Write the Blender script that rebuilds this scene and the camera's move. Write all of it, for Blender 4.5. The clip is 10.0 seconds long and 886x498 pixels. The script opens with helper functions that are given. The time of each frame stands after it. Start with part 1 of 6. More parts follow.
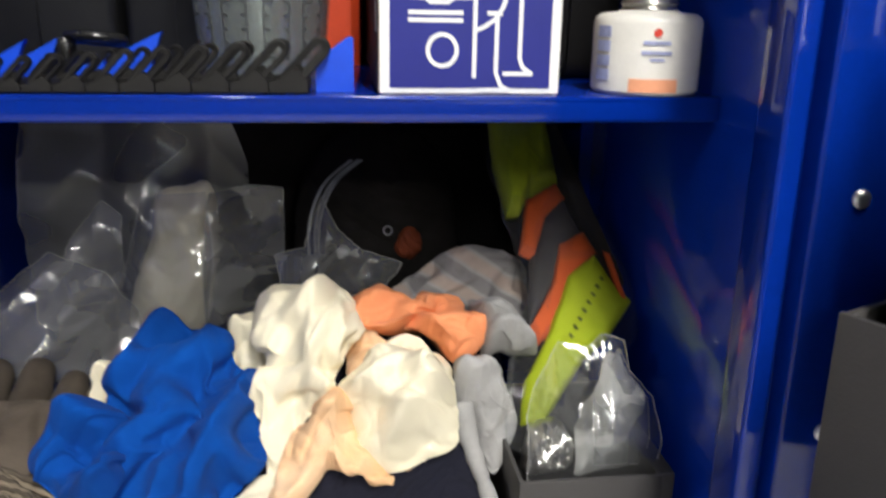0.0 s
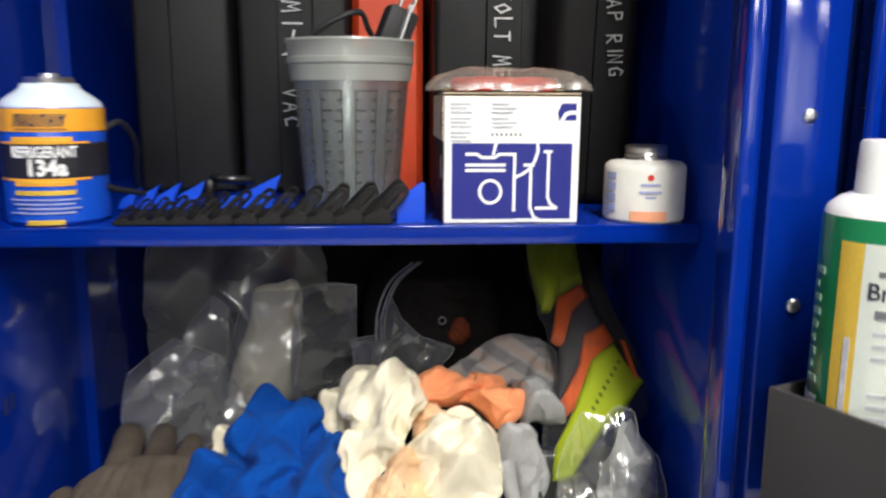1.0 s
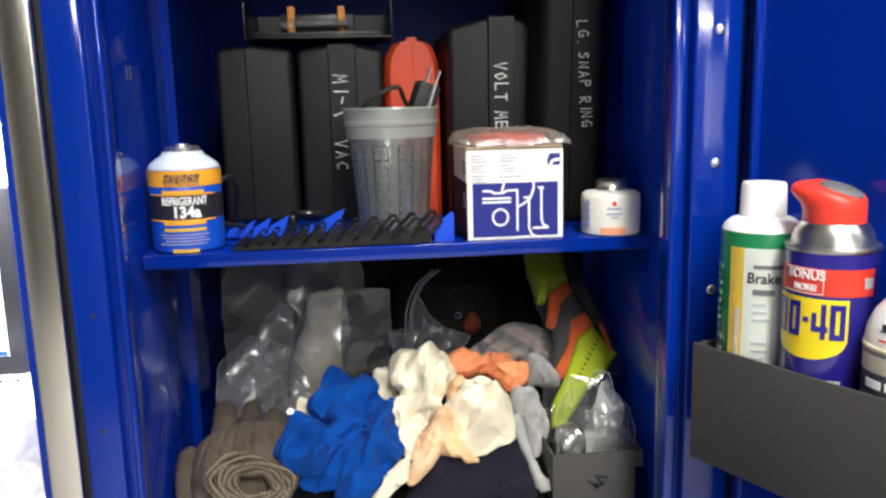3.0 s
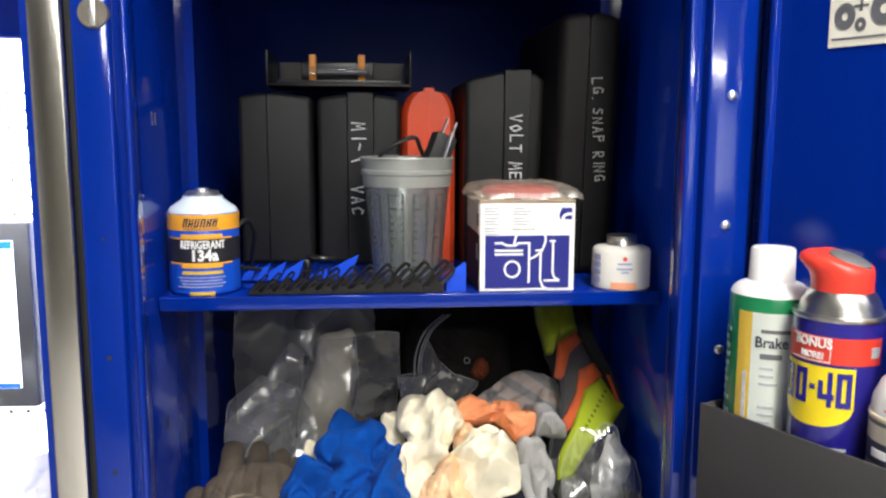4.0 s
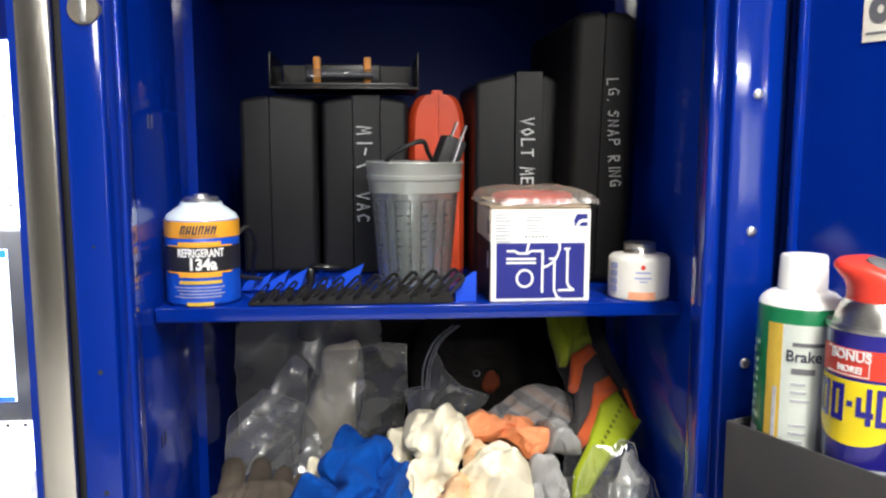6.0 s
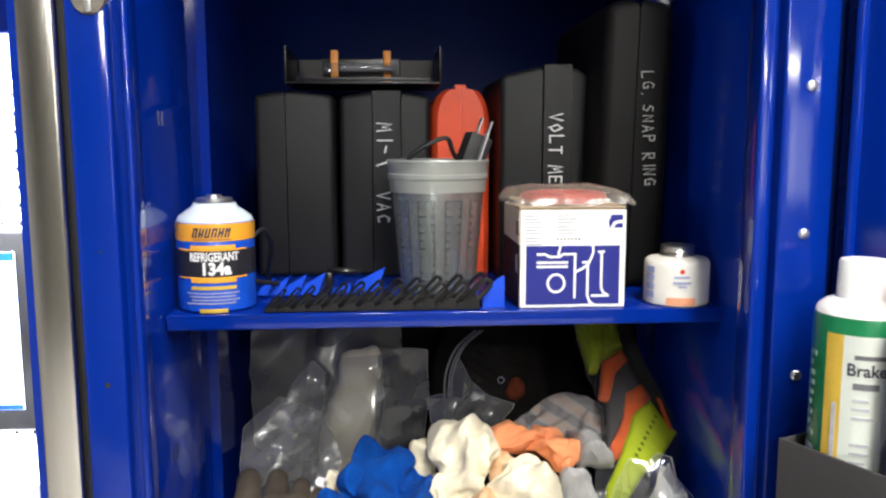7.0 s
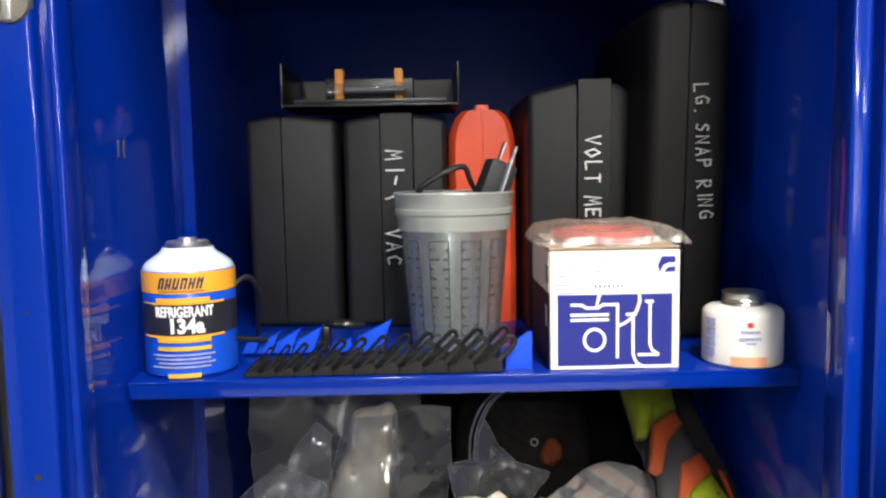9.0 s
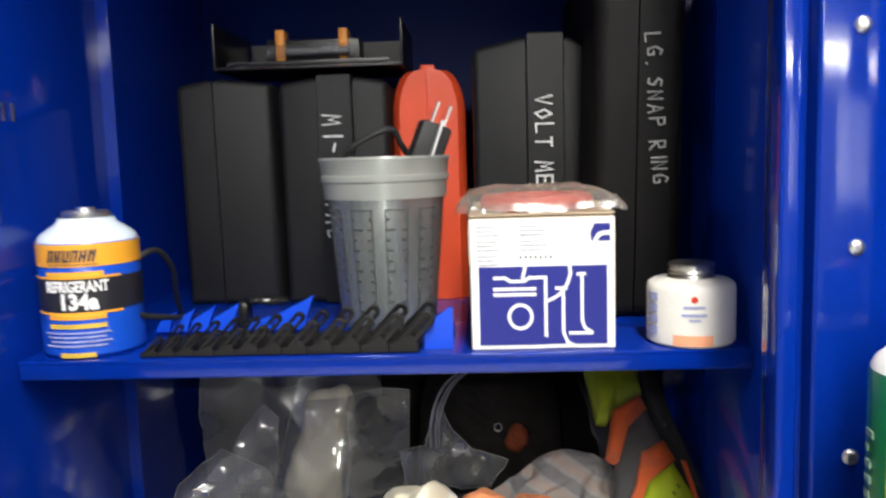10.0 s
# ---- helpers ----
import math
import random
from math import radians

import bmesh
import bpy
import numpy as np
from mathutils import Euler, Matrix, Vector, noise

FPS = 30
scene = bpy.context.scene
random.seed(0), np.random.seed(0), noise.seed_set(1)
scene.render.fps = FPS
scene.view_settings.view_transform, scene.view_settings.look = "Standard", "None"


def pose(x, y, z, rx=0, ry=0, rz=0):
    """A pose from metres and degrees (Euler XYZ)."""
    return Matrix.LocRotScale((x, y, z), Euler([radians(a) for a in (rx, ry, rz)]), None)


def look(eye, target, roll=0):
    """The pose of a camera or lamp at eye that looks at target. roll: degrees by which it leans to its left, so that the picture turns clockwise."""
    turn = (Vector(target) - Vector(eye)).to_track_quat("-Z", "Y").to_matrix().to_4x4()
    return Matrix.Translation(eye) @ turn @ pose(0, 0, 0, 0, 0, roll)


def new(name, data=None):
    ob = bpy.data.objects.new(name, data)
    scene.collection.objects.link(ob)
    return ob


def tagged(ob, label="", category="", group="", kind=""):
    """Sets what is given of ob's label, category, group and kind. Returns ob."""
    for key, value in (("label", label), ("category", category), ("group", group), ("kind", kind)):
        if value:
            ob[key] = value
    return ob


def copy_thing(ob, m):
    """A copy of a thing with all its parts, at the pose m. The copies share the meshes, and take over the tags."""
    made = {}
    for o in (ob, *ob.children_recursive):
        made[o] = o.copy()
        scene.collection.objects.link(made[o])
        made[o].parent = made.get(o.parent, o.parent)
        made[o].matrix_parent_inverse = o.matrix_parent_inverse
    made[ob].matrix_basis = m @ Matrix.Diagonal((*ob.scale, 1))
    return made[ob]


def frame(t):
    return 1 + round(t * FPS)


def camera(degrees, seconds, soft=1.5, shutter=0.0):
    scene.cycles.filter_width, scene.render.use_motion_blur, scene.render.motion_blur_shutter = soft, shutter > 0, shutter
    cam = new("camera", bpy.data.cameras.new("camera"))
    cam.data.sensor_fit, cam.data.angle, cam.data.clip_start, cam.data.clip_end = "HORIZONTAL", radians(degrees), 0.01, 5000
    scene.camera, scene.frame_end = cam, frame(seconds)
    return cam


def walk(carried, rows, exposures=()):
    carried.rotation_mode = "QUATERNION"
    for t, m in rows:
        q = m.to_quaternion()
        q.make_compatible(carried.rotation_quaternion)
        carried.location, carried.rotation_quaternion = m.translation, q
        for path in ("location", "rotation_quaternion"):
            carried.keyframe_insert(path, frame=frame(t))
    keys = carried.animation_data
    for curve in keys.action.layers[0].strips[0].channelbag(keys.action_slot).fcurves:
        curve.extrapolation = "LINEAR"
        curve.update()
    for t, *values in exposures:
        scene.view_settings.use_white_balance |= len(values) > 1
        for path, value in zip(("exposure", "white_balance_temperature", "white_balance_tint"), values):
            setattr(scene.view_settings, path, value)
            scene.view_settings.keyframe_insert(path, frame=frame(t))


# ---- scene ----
cam = camera(57.1, 10.0, 2.3, 0.5)
PATH = [
    (0, (-0.066, 0.044, 1.507), (0.189, 1.944, 0.938), 1.0),
    (0.5, (-0.056, 0.016, 1.532), (0.076, 1.952, 1.047), 1.1),
    (1, (-0.091, -0.101, 1.556), (0.068, 1.858, 1.182), 0.4),
    (1.5, (-0.169, -0.207, 1.547), (0.194, 1.723, 1.167), -0.6),
    (2, (-0.171, -0.272, 1.578), (0.219, 1.647, 1.171), -0.8),
    (2.5, (-0.159, -0.315, 1.593), (0.165, 1.613, 1.173), -0.7),
    (3, (-0.155, -0.333, 1.606), (0.048, 1.624, 1.248), -1.4),
    (3.2, (-0.148, -0.341, 1.613), (0.032, 1.621, 1.266), -1.7),
    (4.3, (-0.161, -0.342, 1.627), (0.023, 1.632, 1.367), 0.6),
    (4.5, (-0.157, -0.338, 1.627), (0.027, 1.637, 1.372), 0.5),
    (5, (-0.156, -0.328, 1.63), (0.028, 1.648, 1.378), 0.6),
    (6.5, (-0.157, -0.283, 1.616), (-0.011, 1.695, 1.356), -0.2),
    (7, (-0.165, -0.257, 1.619), (-0.035, 1.722, 1.357), -0.1),
    (7.5, (-0.184, -0.237, 1.619), (-0.046, 1.743, 1.368), 0.1),
    (8, (-0.201, -0.222, 1.615), (-0.063, 1.757, 1.363), 0.1),
    (8.5, (-0.186, -0.181, 1.614), (0.029, 1.79, 1.353), -0.6),
    (9, (-0.134, -0.128, 1.62), (-0.106, 1.862, 1.426), -1.0),
    (9.5, (-0.079, -0.107, 1.613), (-0.154, 1.883, 1.422), -1.1),
    (10, (-0.036, -0.07, 1.602), (-0.122, 1.914, 1.367), -1.7),
]
walk(cam, [(t, look(eye, target, roll)) for t, eye, target, roll in PATH],
     [(0, -0.22), (1.5, -0.18), (3.0, -0.16), (4.5, -0.12), (6.5, -0.02), (8.0, -0.02), (9.0, 0.22), (9.5, 0.16), (10, 0.06)])

# ---- world and light ----
world = bpy.data.worlds.new("workshop_world")
scene.world = world
world.use_nodes = True
world.node_tree.nodes["Background"].inputs[0].default_value = (0.75, 0.85, 1.0, 1)
world.node_tree.nodes["Background"].inputs[1].default_value = 0.14


def area(name, m, sx, sy, watts, colour):
    lamp = bpy.data.lights.new(name, "AREA")
    lamp.shape, lamp.size, lamp.size_y, lamp.energy, lamp.color = "RECTANGLE", sx, sy, watts, colour
    ob = new(name, lamp)
    ob.matrix_basis = m
    return ob


# ceiling tubes over the aisle behind the camera, and the strip light inside the bench hutch
area("ceiling_tube_lamp", pose(0.20, -0.75, 2.90), 0.24, 1.2, 52, (1.0, 0.98, 0.94))
area("ceiling_tube_lamp", pose(0.25, -1.95, 2.90), 0.24, 1.2, 42, (1.0, 0.98, 0.94))
# two more tubes, unseen, added to brighten the floor and the deep shelves
area("ceiling_tube_lamp", pose(-0.7, -3.3, 2.90), 0.24, 1.2, 40, (1.0, 0.98, 0.94))
area("ceiling_tube_lamp", pose(1.10, -4.10, 2.90), 1.2, 0.24, 85, (1.0, 0.98, 0.94))
area("hutch_strip_lamp", pose(-0.95, 0.66, 1.82), 0.9, 0.05, 110, (0.95, 0.98, 1.0))

# ---- materials ----


def nodes(name):
    m = bpy.data.materials.new(name)
    m.use_nodes = True
    t = m.node_tree
    return m, t, t.nodes["Principled BSDF"], t.nodes["Material Output"]


def mat(name, col, rough=0.5, metal=0.0, var=0.15, scale=25.0, bump=0.0, bscale=400.0, coat=0.0, spec=0.5,
        stretch=(1, 1, 1), sheen=0.0, sub=0.0, col2=None, rvar=0.12, emit=0.0):
    """A surface with stains at one scale and grain at another."""
    m, t, p, out = nodes(name)
    co = t.nodes.new("ShaderNodeTexCoord")
    mp = t.nodes.new("ShaderNodeMapping")
    mp.inputs["Scale"].default_value = stretch
    t.links.new(co.outputs["Object"], mp.inputs["Vector"])
    big = t.nodes.new("ShaderNodeTexNoise")
    big.inputs["Scale"].default_value, big.inputs["Detail"].default_value = scale, 5
    fine = t.nodes.new("ShaderNodeTexNoise")
    fine.inputs["Scale"].default_value, fine.inputs["Detail"].default_value = bscale, 3
    for n in (big, fine):
        t.links.new(mp.outputs[0], n.inputs["Vector"])
    mix = t.nodes.new("ShaderNodeMix")
    mix.data_type = "FLOAT"
    mix.inputs[0].default_value = 0.35
    t.links.new(big.outputs[0], mix.inputs[2])
    t.links.new(fine.outputs[0], mix.inputs[3])
    ramp = t.nodes.new("ShaderNodeValToRGB")
    ramp.color_ramp.elements[0].position, ramp.color_ramp.elements[1].position = 0.3, 0.7
    a = tuple(c * (1 - var) for c in col)
    b = col2 if col2 else tuple(min(1, c * (1 + var)) for c in col)
    ramp.color_ramp.elements[0].color, ramp.color_ramp.elements[1].color = (*a, 1), (*b, 1)
    t.links.new(mix.outputs[0], ramp.inputs[0])
    t.links.new(ramp.outputs[0], p.inputs["Base Color"])
    rr = t.nodes.new("ShaderNodeMapRange")
    rr.inputs[3].default_value, rr.inputs[4].default_value = max(0.02, rough - rvar * rough), min(1, rough + rvar * rough)
    t.links.new(big.outputs[0], rr.inputs[0])
    t.links.new(rr.outputs[0], p.inputs["Roughness"])
    p.inputs["Metallic"].default_value = metal
    p.inputs["Specular IOR Level"].default_value = spec
    p.inputs["Coat Weight"].default_value = coat
    p.inputs["Coat Roughness"].default_value = 0.05
    p.inputs["Sheen Weight"].default_value = sheen
    if sub:
        p.inputs["Subsurface Weight"].default_value = sub
        p.inputs["Subsurface Radius"].default_value = (0.01, 0.008, 0.006)
        p.inputs["Subsurface Scale"].default_value = 0.5
    if emit:
        p.inputs["Emission Color"].default_value = (*col, 1)
        p.inputs["Emission Strength"].default_value = emit
    if bump:
        bp = t.nodes.new("ShaderNodeBump")
        bp.inputs["Strength"].default_value, bp.inputs["Distance"].default_value = bump, 0.001
        t.links.new(fine.outputs[0], bp.inputs["Height"])
        t.links.new(bp.outputs[0], p.inputs["Normal"])
    return m


def film(name, milk, tint=(0.93, 0.94, 0.95), rough=0.08, gloss=1.0, col=(0.72, 0.73, 0.74)):
    """Thin clear plastic: mostly see-through, a little milky, with a gloss."""
    m, t, p, out = nodes(name)
    t.nodes.remove(p)
    clear = t.nodes.new("ShaderNodeBsdfTransparent")
    clear.inputs[0].default_value = (*tint, 1)
    white = t.nodes.new("ShaderNodeBsdfDiffuse")
    white.inputs[0].default_value = (*col, 1)
    back = t.nodes.new("ShaderNodeBsdfTranslucent")
    back.inputs[0].default_value = (*col, 1)
    half = t.nodes.new("ShaderNodeMixShader")
    half.inputs[0].default_value = 0.4
    t.links.new(white.outputs[0], half.inputs[1])
    t.links.new(back.outputs[0], half.inputs[2])
    noise_t = t.nodes.new("ShaderNodeTexNoise")
    noise_t.inputs["Scale"].default_value, noise_t.inputs["Detail"].default_value = 14, 1
    where = t.nodes.new("ShaderNodeTexCoord")
    t.links.new(where.outputs["Object"], noise_t.inputs["Vector"])
    rng = t.nodes.new("ShaderNodeMapRange")
    rng.inputs[1].default_value, rng.inputs[2].default_value = 0.3, 0.75
    rng.inputs[3].default_value, rng.inputs[4].default_value = milk * 0.88, milk * 1.08
    t.links.new(noise_t.outputs[0], rng.inputs[0])
    body = t.nodes.new("ShaderNodeMixShader")
    t.links.new(rng.outputs[0], body.inputs[0])
    t.links.new(clear.outputs[0], body.inputs[1])
    t.links.new(half.outputs[0], body.inputs[2])
    gl = t.nodes.new("ShaderNodeBsdfGlossy")
    gl.inputs["Roughness"].default_value = rough
    lw = t.nodes.new("ShaderNodeLayerWeight")
    lw.inputs[0].default_value = 0.22
    fr = t.nodes.new("ShaderNodeMapRange")
    fr.inputs[3].default_value, fr.inputs[4].default_value = 0.055 * gloss, 0.24 * gloss
    t.links.new(lw.outputs["Facing"], fr.inputs[0])
    mix = t.nodes.new("ShaderNodeMixShader")
    t.links.new(fr.outputs[0], mix.inputs[0])
    t.links.new(body.outputs[0], mix.inputs[1])
    t.links.new(gl.outputs[0], mix.inputs[2])
    t.links.new(mix.outputs[0], out.inputs[0])
    return m


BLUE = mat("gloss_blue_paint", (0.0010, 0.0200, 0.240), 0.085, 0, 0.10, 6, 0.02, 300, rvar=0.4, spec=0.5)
# same paint, shade of the deep back and hinge gap put into the colour
BLUE_SHADED = mat("shaded_blue_paint", (0.001, 0.008, 0.070), 0.45, 0, 0.15, 8, 0.02, 700, rvar=0.2, spec=0.06)
STEEL = mat("brushed_stainless", (0.66, 0.63, 0.57), 0.22, 1.0, 0.10, 5, 0.05, 300, stretch=(1, 1, 0.08), rvar=0.3)
CHROME = mat("zinc_rivet", (0.82, 0.82, 0.80), 0.38, 1.0, 0.15, 200)
BARE = mat("worn_bare_metal", (0.55, 0.54, 0.50), 0.30, 1.0, 0.25, 90, 0.1, 600)
BLACK_RUBBER = mat("black_rubber", (0.012, 0.012, 0.013), 0.6, 0, 0.3, 40, 0.1)
CASE = mat("black_blow_moulded_plastic", (0.0092, 0.0094, 0.0102), 0.50, 0, 0.22, 18, 0.35, 900, spec=0.3)
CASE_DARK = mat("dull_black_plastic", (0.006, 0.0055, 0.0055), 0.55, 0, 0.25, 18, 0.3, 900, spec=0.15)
GREY_BOX = mat("dark_grey_powder_coat", (0.050, 0.047, 0.046), 0.62, 0, 0.10, 22, 0.35, 1200)
TRAY_BLACK = mat("black_sheet_steel", (0.0045, 0.0045, 0.005), 0.35, 0, 0.3, 30, 0.1)
RED_CASE = mat("orange_red_plastic", (0.72, 0.075, 0.022), 0.42, 0, 0.10, 22, 0.2, 700)
CLIP = mat("orange_clip", (0.80, 0.30, 0.03), 0.45, 0, 0.1, 60)
WHITE_INK = mat("white_paint_marker", (0.72, 0.73, 0.72), 0.6, 0, 0.25, 300)
WHITE = mat("white_label", (0.80, 0.80, 0.79), 0.38, 0, 0.03, 40)
WHITE_CAP = mat("white_cap_plastic", (0.82, 0.82, 0.80), 0.4, 0, 0.04, 40, sub=0.1)
DOME = mat("pale_blue_white_lacquer", (0.66, 0.76, 0.83), 0.25, 0, 0.05, 30, coat=0.3)
AMBER = mat("amber_print", (0.85, 0.38, 0.03), 0.32, 0, 0.05, 40, coat=0.3)
LABEL_BLUE = mat("bright_blue_print", (0.006, 0.070, 0.50), 0.30, 0, 0.08, 40, coat=0.3)
LABEL_BLACK = mat("black_print", (0.020, 0.020, 0.024), 0.32, 0, 0.1, 40, coat=0.3)
INK = mat("dark_ink", (0.03, 0.03, 0.05), 0.5, 0, 0.1, 60)
GREY_INK = mat("pale_grey_ink", (0.42, 0.43, 0.46), 0.5, 0, 0.2, 200)
LILAC_INK = mat("blue_grey_ink", (0.30, 0.33, 0.52), 0.5, 0, 0.2, 200)
KRAFT = mat("kraft_cardboard", (0.52, 0.42, 0.30), 0.8, 0, 0.12, 40, 0.3, 500)
BOX_BLUE = mat("navy_print_on_card", (0.012, 0.017, 0.20), 0.40, 0, 0.06, 40)
CARD = mat("white_coated_card", (0.80, 0.80, 0.78), 0.45, 0, 0.03, 30)
RED_PRINT = mat("red_print", (0.66, 0.045, 0.025), 0.4, 0, 0.1, 60)
ORANGE_PRINT = mat("soft_orange_print", (0.82, 0.36, 0.20), 0.5, 0, 0.1, 60)
ORG_BLACK = mat("black_rack_plastic", (0.010, 0.0095, 0.009), 0.5, 0, 0.25, 60, 0.2, 900, spec=0.3)
ORG_BLUE = mat("bright_blue_rack_plastic", (0.001, 0.062, 0.62), 0.42, 0, 0.10, 60, 0.2, 900)
GREEN = mat("green_can_print", (0.005, 0.16, 0.055), 0.30, 0, 0.08, 40, coat=0.4)
YELLOW = mat("yellow_print", (0.86, 0.66, 0.01), 0.32, 0, 0.05, 40, coat=0.3)
GOLD = mat("gold_print", (0.72, 0.48, 0.06), 0.30, 0.2, 0.1, 40, coat=0.3)
SILVER = mat("silver_can_print", (0.70, 0.75, 0.68), 0.34, 0.3, 0.06, 40, coat=0.2)
NAVY_CAN = mat("deep_blue_can_print", (0.018, 0.014, 0.22), 0.26, 0, 0.1, 40, coat=0.5)
RED_CAP = mat("red_cap_plastic", (0.72, 0.045, 0.025), 0.40, 0, 0.08, 40)
GREY_CAP = mat("grey_trigger_plastic", (0.13, 0.13, 0.14), 0.5, 0, 0.15, 60)
YELLOW_CAP = mat("yellow_cap_plastic", (0.86, 0.58, 0.01), 0.4, 0, 0.06, 40)
CREAM_CAN = mat("cream_can_print", (0.74, 0.66, 0.50), 0.35, 0, 0.06, 40, coat=0.3)


def cloth_mat(name, col, col2, var=0.12):
    return mat(name, col, 0.9, 0, var, 30, 0.55, 1600, sheen=0.02, spec=0.12, col2=col2)


BLUE_CLOTH = cloth_mat("blue_jersey_cotton", (0.001, 0.050, 0.285), (0.002, 0.070, 0.36))
CREAM_CLOTH = cloth_mat("cream_cotton", (0.85, 0.77, 0.56), (0.88, 0.82, 0.64), 0.06)
PEACH_CLOTH = cloth_mat("peach_cotton", (0.86, 0.50, 0.25), (0.88, 0.64, 0.42), 0.08)
ORANGE_CLOTH = cloth_mat("orange_cotton", (0.88, 0.28, 0.115), (0.90, 0.36, 0.17), 0.1)
GREY_CLOTH = cloth_mat("heather_grey_cotton", (0.30, 0.30, 0.29), (0.44, 0.43, 0.42), 0.2)
NAVY_CLOTH = cloth_mat("dark_navy_cotton", (0.010, 0.011, 0.020), (0.018, 0.018, 0.030), 0.2)
GLOVE_TAN = cloth_mat("soiled_taupe_leather", (0.066, 0.052, 0.040), (0.13, 0.105, 0.082), 0.25)
# darker copy of the cuff knit, shade between the rolls put into its colour
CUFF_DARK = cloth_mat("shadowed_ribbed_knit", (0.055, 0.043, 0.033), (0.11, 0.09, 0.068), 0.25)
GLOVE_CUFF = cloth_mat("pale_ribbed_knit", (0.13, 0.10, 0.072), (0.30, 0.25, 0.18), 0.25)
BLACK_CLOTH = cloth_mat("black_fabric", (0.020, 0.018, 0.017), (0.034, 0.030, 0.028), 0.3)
def striped(name, a, b, c, scale, turn):
    """Woven stripes in three tones over the cloth's grain."""
    m = mat(name, a, 0.9, 0, 0.15, 30, 0.5, 1600, spec=0.12)
    t = m.node_tree
    p = t.nodes["Principled BSDF"]
    co = t.nodes.new("ShaderNodeTexCoord")
    mp = t.nodes.new("ShaderNodeMapping")
    mp.inputs["Rotation"].default_value = (0, radians(turn), 0)
    wave = t.nodes.new("ShaderNodeTexWave")
    wave.inputs["Scale"].default_value, wave.inputs["Distortion"].default_value, wave.inputs["Detail"].default_value = scale, 1.5, 2
    ramp = t.nodes.new("ShaderNodeValToRGB")
    e = ramp.color_ramp.elements
    e[0].color, e[1].color = (*b, 1), (*a, 1)
    e[0].position, e[1].position = 0.25, 0.5
    third = e.new(0.85)
    third.color = (*c, 1)
    t.links.new(co.outputs["Object"], mp.inputs[0])
    t.links.new(mp.outputs[0], wave.inputs["Vector"])
    t.links.new(wave.outputs["Color"], ramp.inputs[0])
    t.links.new(ramp.outputs[0], p.inputs["Base Color"])
    return m


STRIPED = striped("striped_grey_cotton", (0.33, 0.32, 0.31), (0.22, 0.21, 0.21), (0.37, 0.30, 0.26), 14, 62)
HIVIS = mat("fluorescent_lime_fabric", (0.34, 0.42, 0.006), 0.75, 0, 0.08, 30, 0.4, 1500)
HIVIS_ORANGE = mat("fluorescent_orange_tape", (0.55, 0.085, 0.012), 0.7, 0, 0.08, 30, 0.3, 1500)
REFLECT = mat("grey_reflective_tape", (0.055, 0.048, 0.046), 0.45, 0.1, 0.15, 30, 0.3, 1500)
HAZY_BAG = film("hazy_poly_bag", 0.34, rough=0.2, gloss=1.6, col=(0.78, 0.78, 0.78))
CLEAR_BAG = film("clear_poly_bag", 0.34, rough=0.13, gloss=2.6, col=(0.80, 0.80, 0.79))
THIN_BAG = film("thin_clear_bag", 0.08, rough=0.10, gloss=2.6)
MILKY_BAG = film("milky_poly_bag", 0.60, rough=0.17, gloss=1.6, col=(0.80, 0.80, 0.77))
WRAP = film("crinkled_shrink_wrap", 0.26, (0.90, 0.86, 0.80), 0.22, 0.9, (0.62, 0.56, 0.50))
CUP = film("natural_polypropylene", 0.20, (0.86, 0.89, 0.88), 0.22, 1.8, (0.62, 0.66, 0.65))
CUP_BAND = film("natural_polypropylene_rim", 0.50, (0.82, 0.85, 0.83), 0.3, 1.0, (0.68, 0.70, 0.64))
GLASS = film("clear_glass_tube", 0.05)
ROLL = mat("ivory_foam", (0.93, 0.85, 0.68), 0.6, 0, 0.1, 30, 0.2, 500, sub=0.1)
PEG = mat("white_pegboard", (0.80, 0.81, 0.82), 0.5, 0, 0.03, 8, 0.05, 300)
PAINT_WALL = mat("grey_wall_paint", (0.13, 0.125, 0.11), 0.7, 0, 0.06, 1.5, 0.1, 60)
WHITE_WALL = mat("white_wall_paint", (0.50, 0.51, 0.52), 0.7, 0, 0.06, 1.5, 0.1, 60)
# the white marker ink again, weak light on the tall case put into its colour
DIM_INK = mat("dimmed_white_marker", (0.30, 0.30, 0.29), 0.6, 0, 0.25, 300)
CEIL = mat("grey_ceiling_paint", (0.36, 0.36, 0.36), 0.8, 0, 0.05, 1.2, 0.1, 60)
CONCRETE = mat("sealed_concrete", (0.68, 0.67, 0.65), 0.40, 0, 0.22, 1.6, 0.15, 90)
TUBE = mat("lit_tube_diffuser", (1.0, 0.97, 0.91), 0.4, 0, 0.01, 3, emit=9.0)
STRIP = mat("lit_strip_diffuser", (0.95, 0.98, 1.0), 0.4, 0, 0.01, 3, emit=10.0)
FIXTURE = mat("white_enamel", (0.75, 0.75, 0.74), 0.4, 0, 0.04, 5)
SCREEN = mat("lit_screen", (0.80, 0.88, 1.0), 0.3, 0, 0.02, 5, emit=1.6)
BEZEL = mat("black_monitor_plastic", (0.015, 0.015, 0.016), 0.4, 0, 0.2, 30)

# ---- builders ----


def thing(name, m, label, category, group="", kind=""):
    ob = new(name)
    ob.empty_display_size = 0.02
    ob.matrix_basis = m
    return tagged(ob, label, category, group, kind)


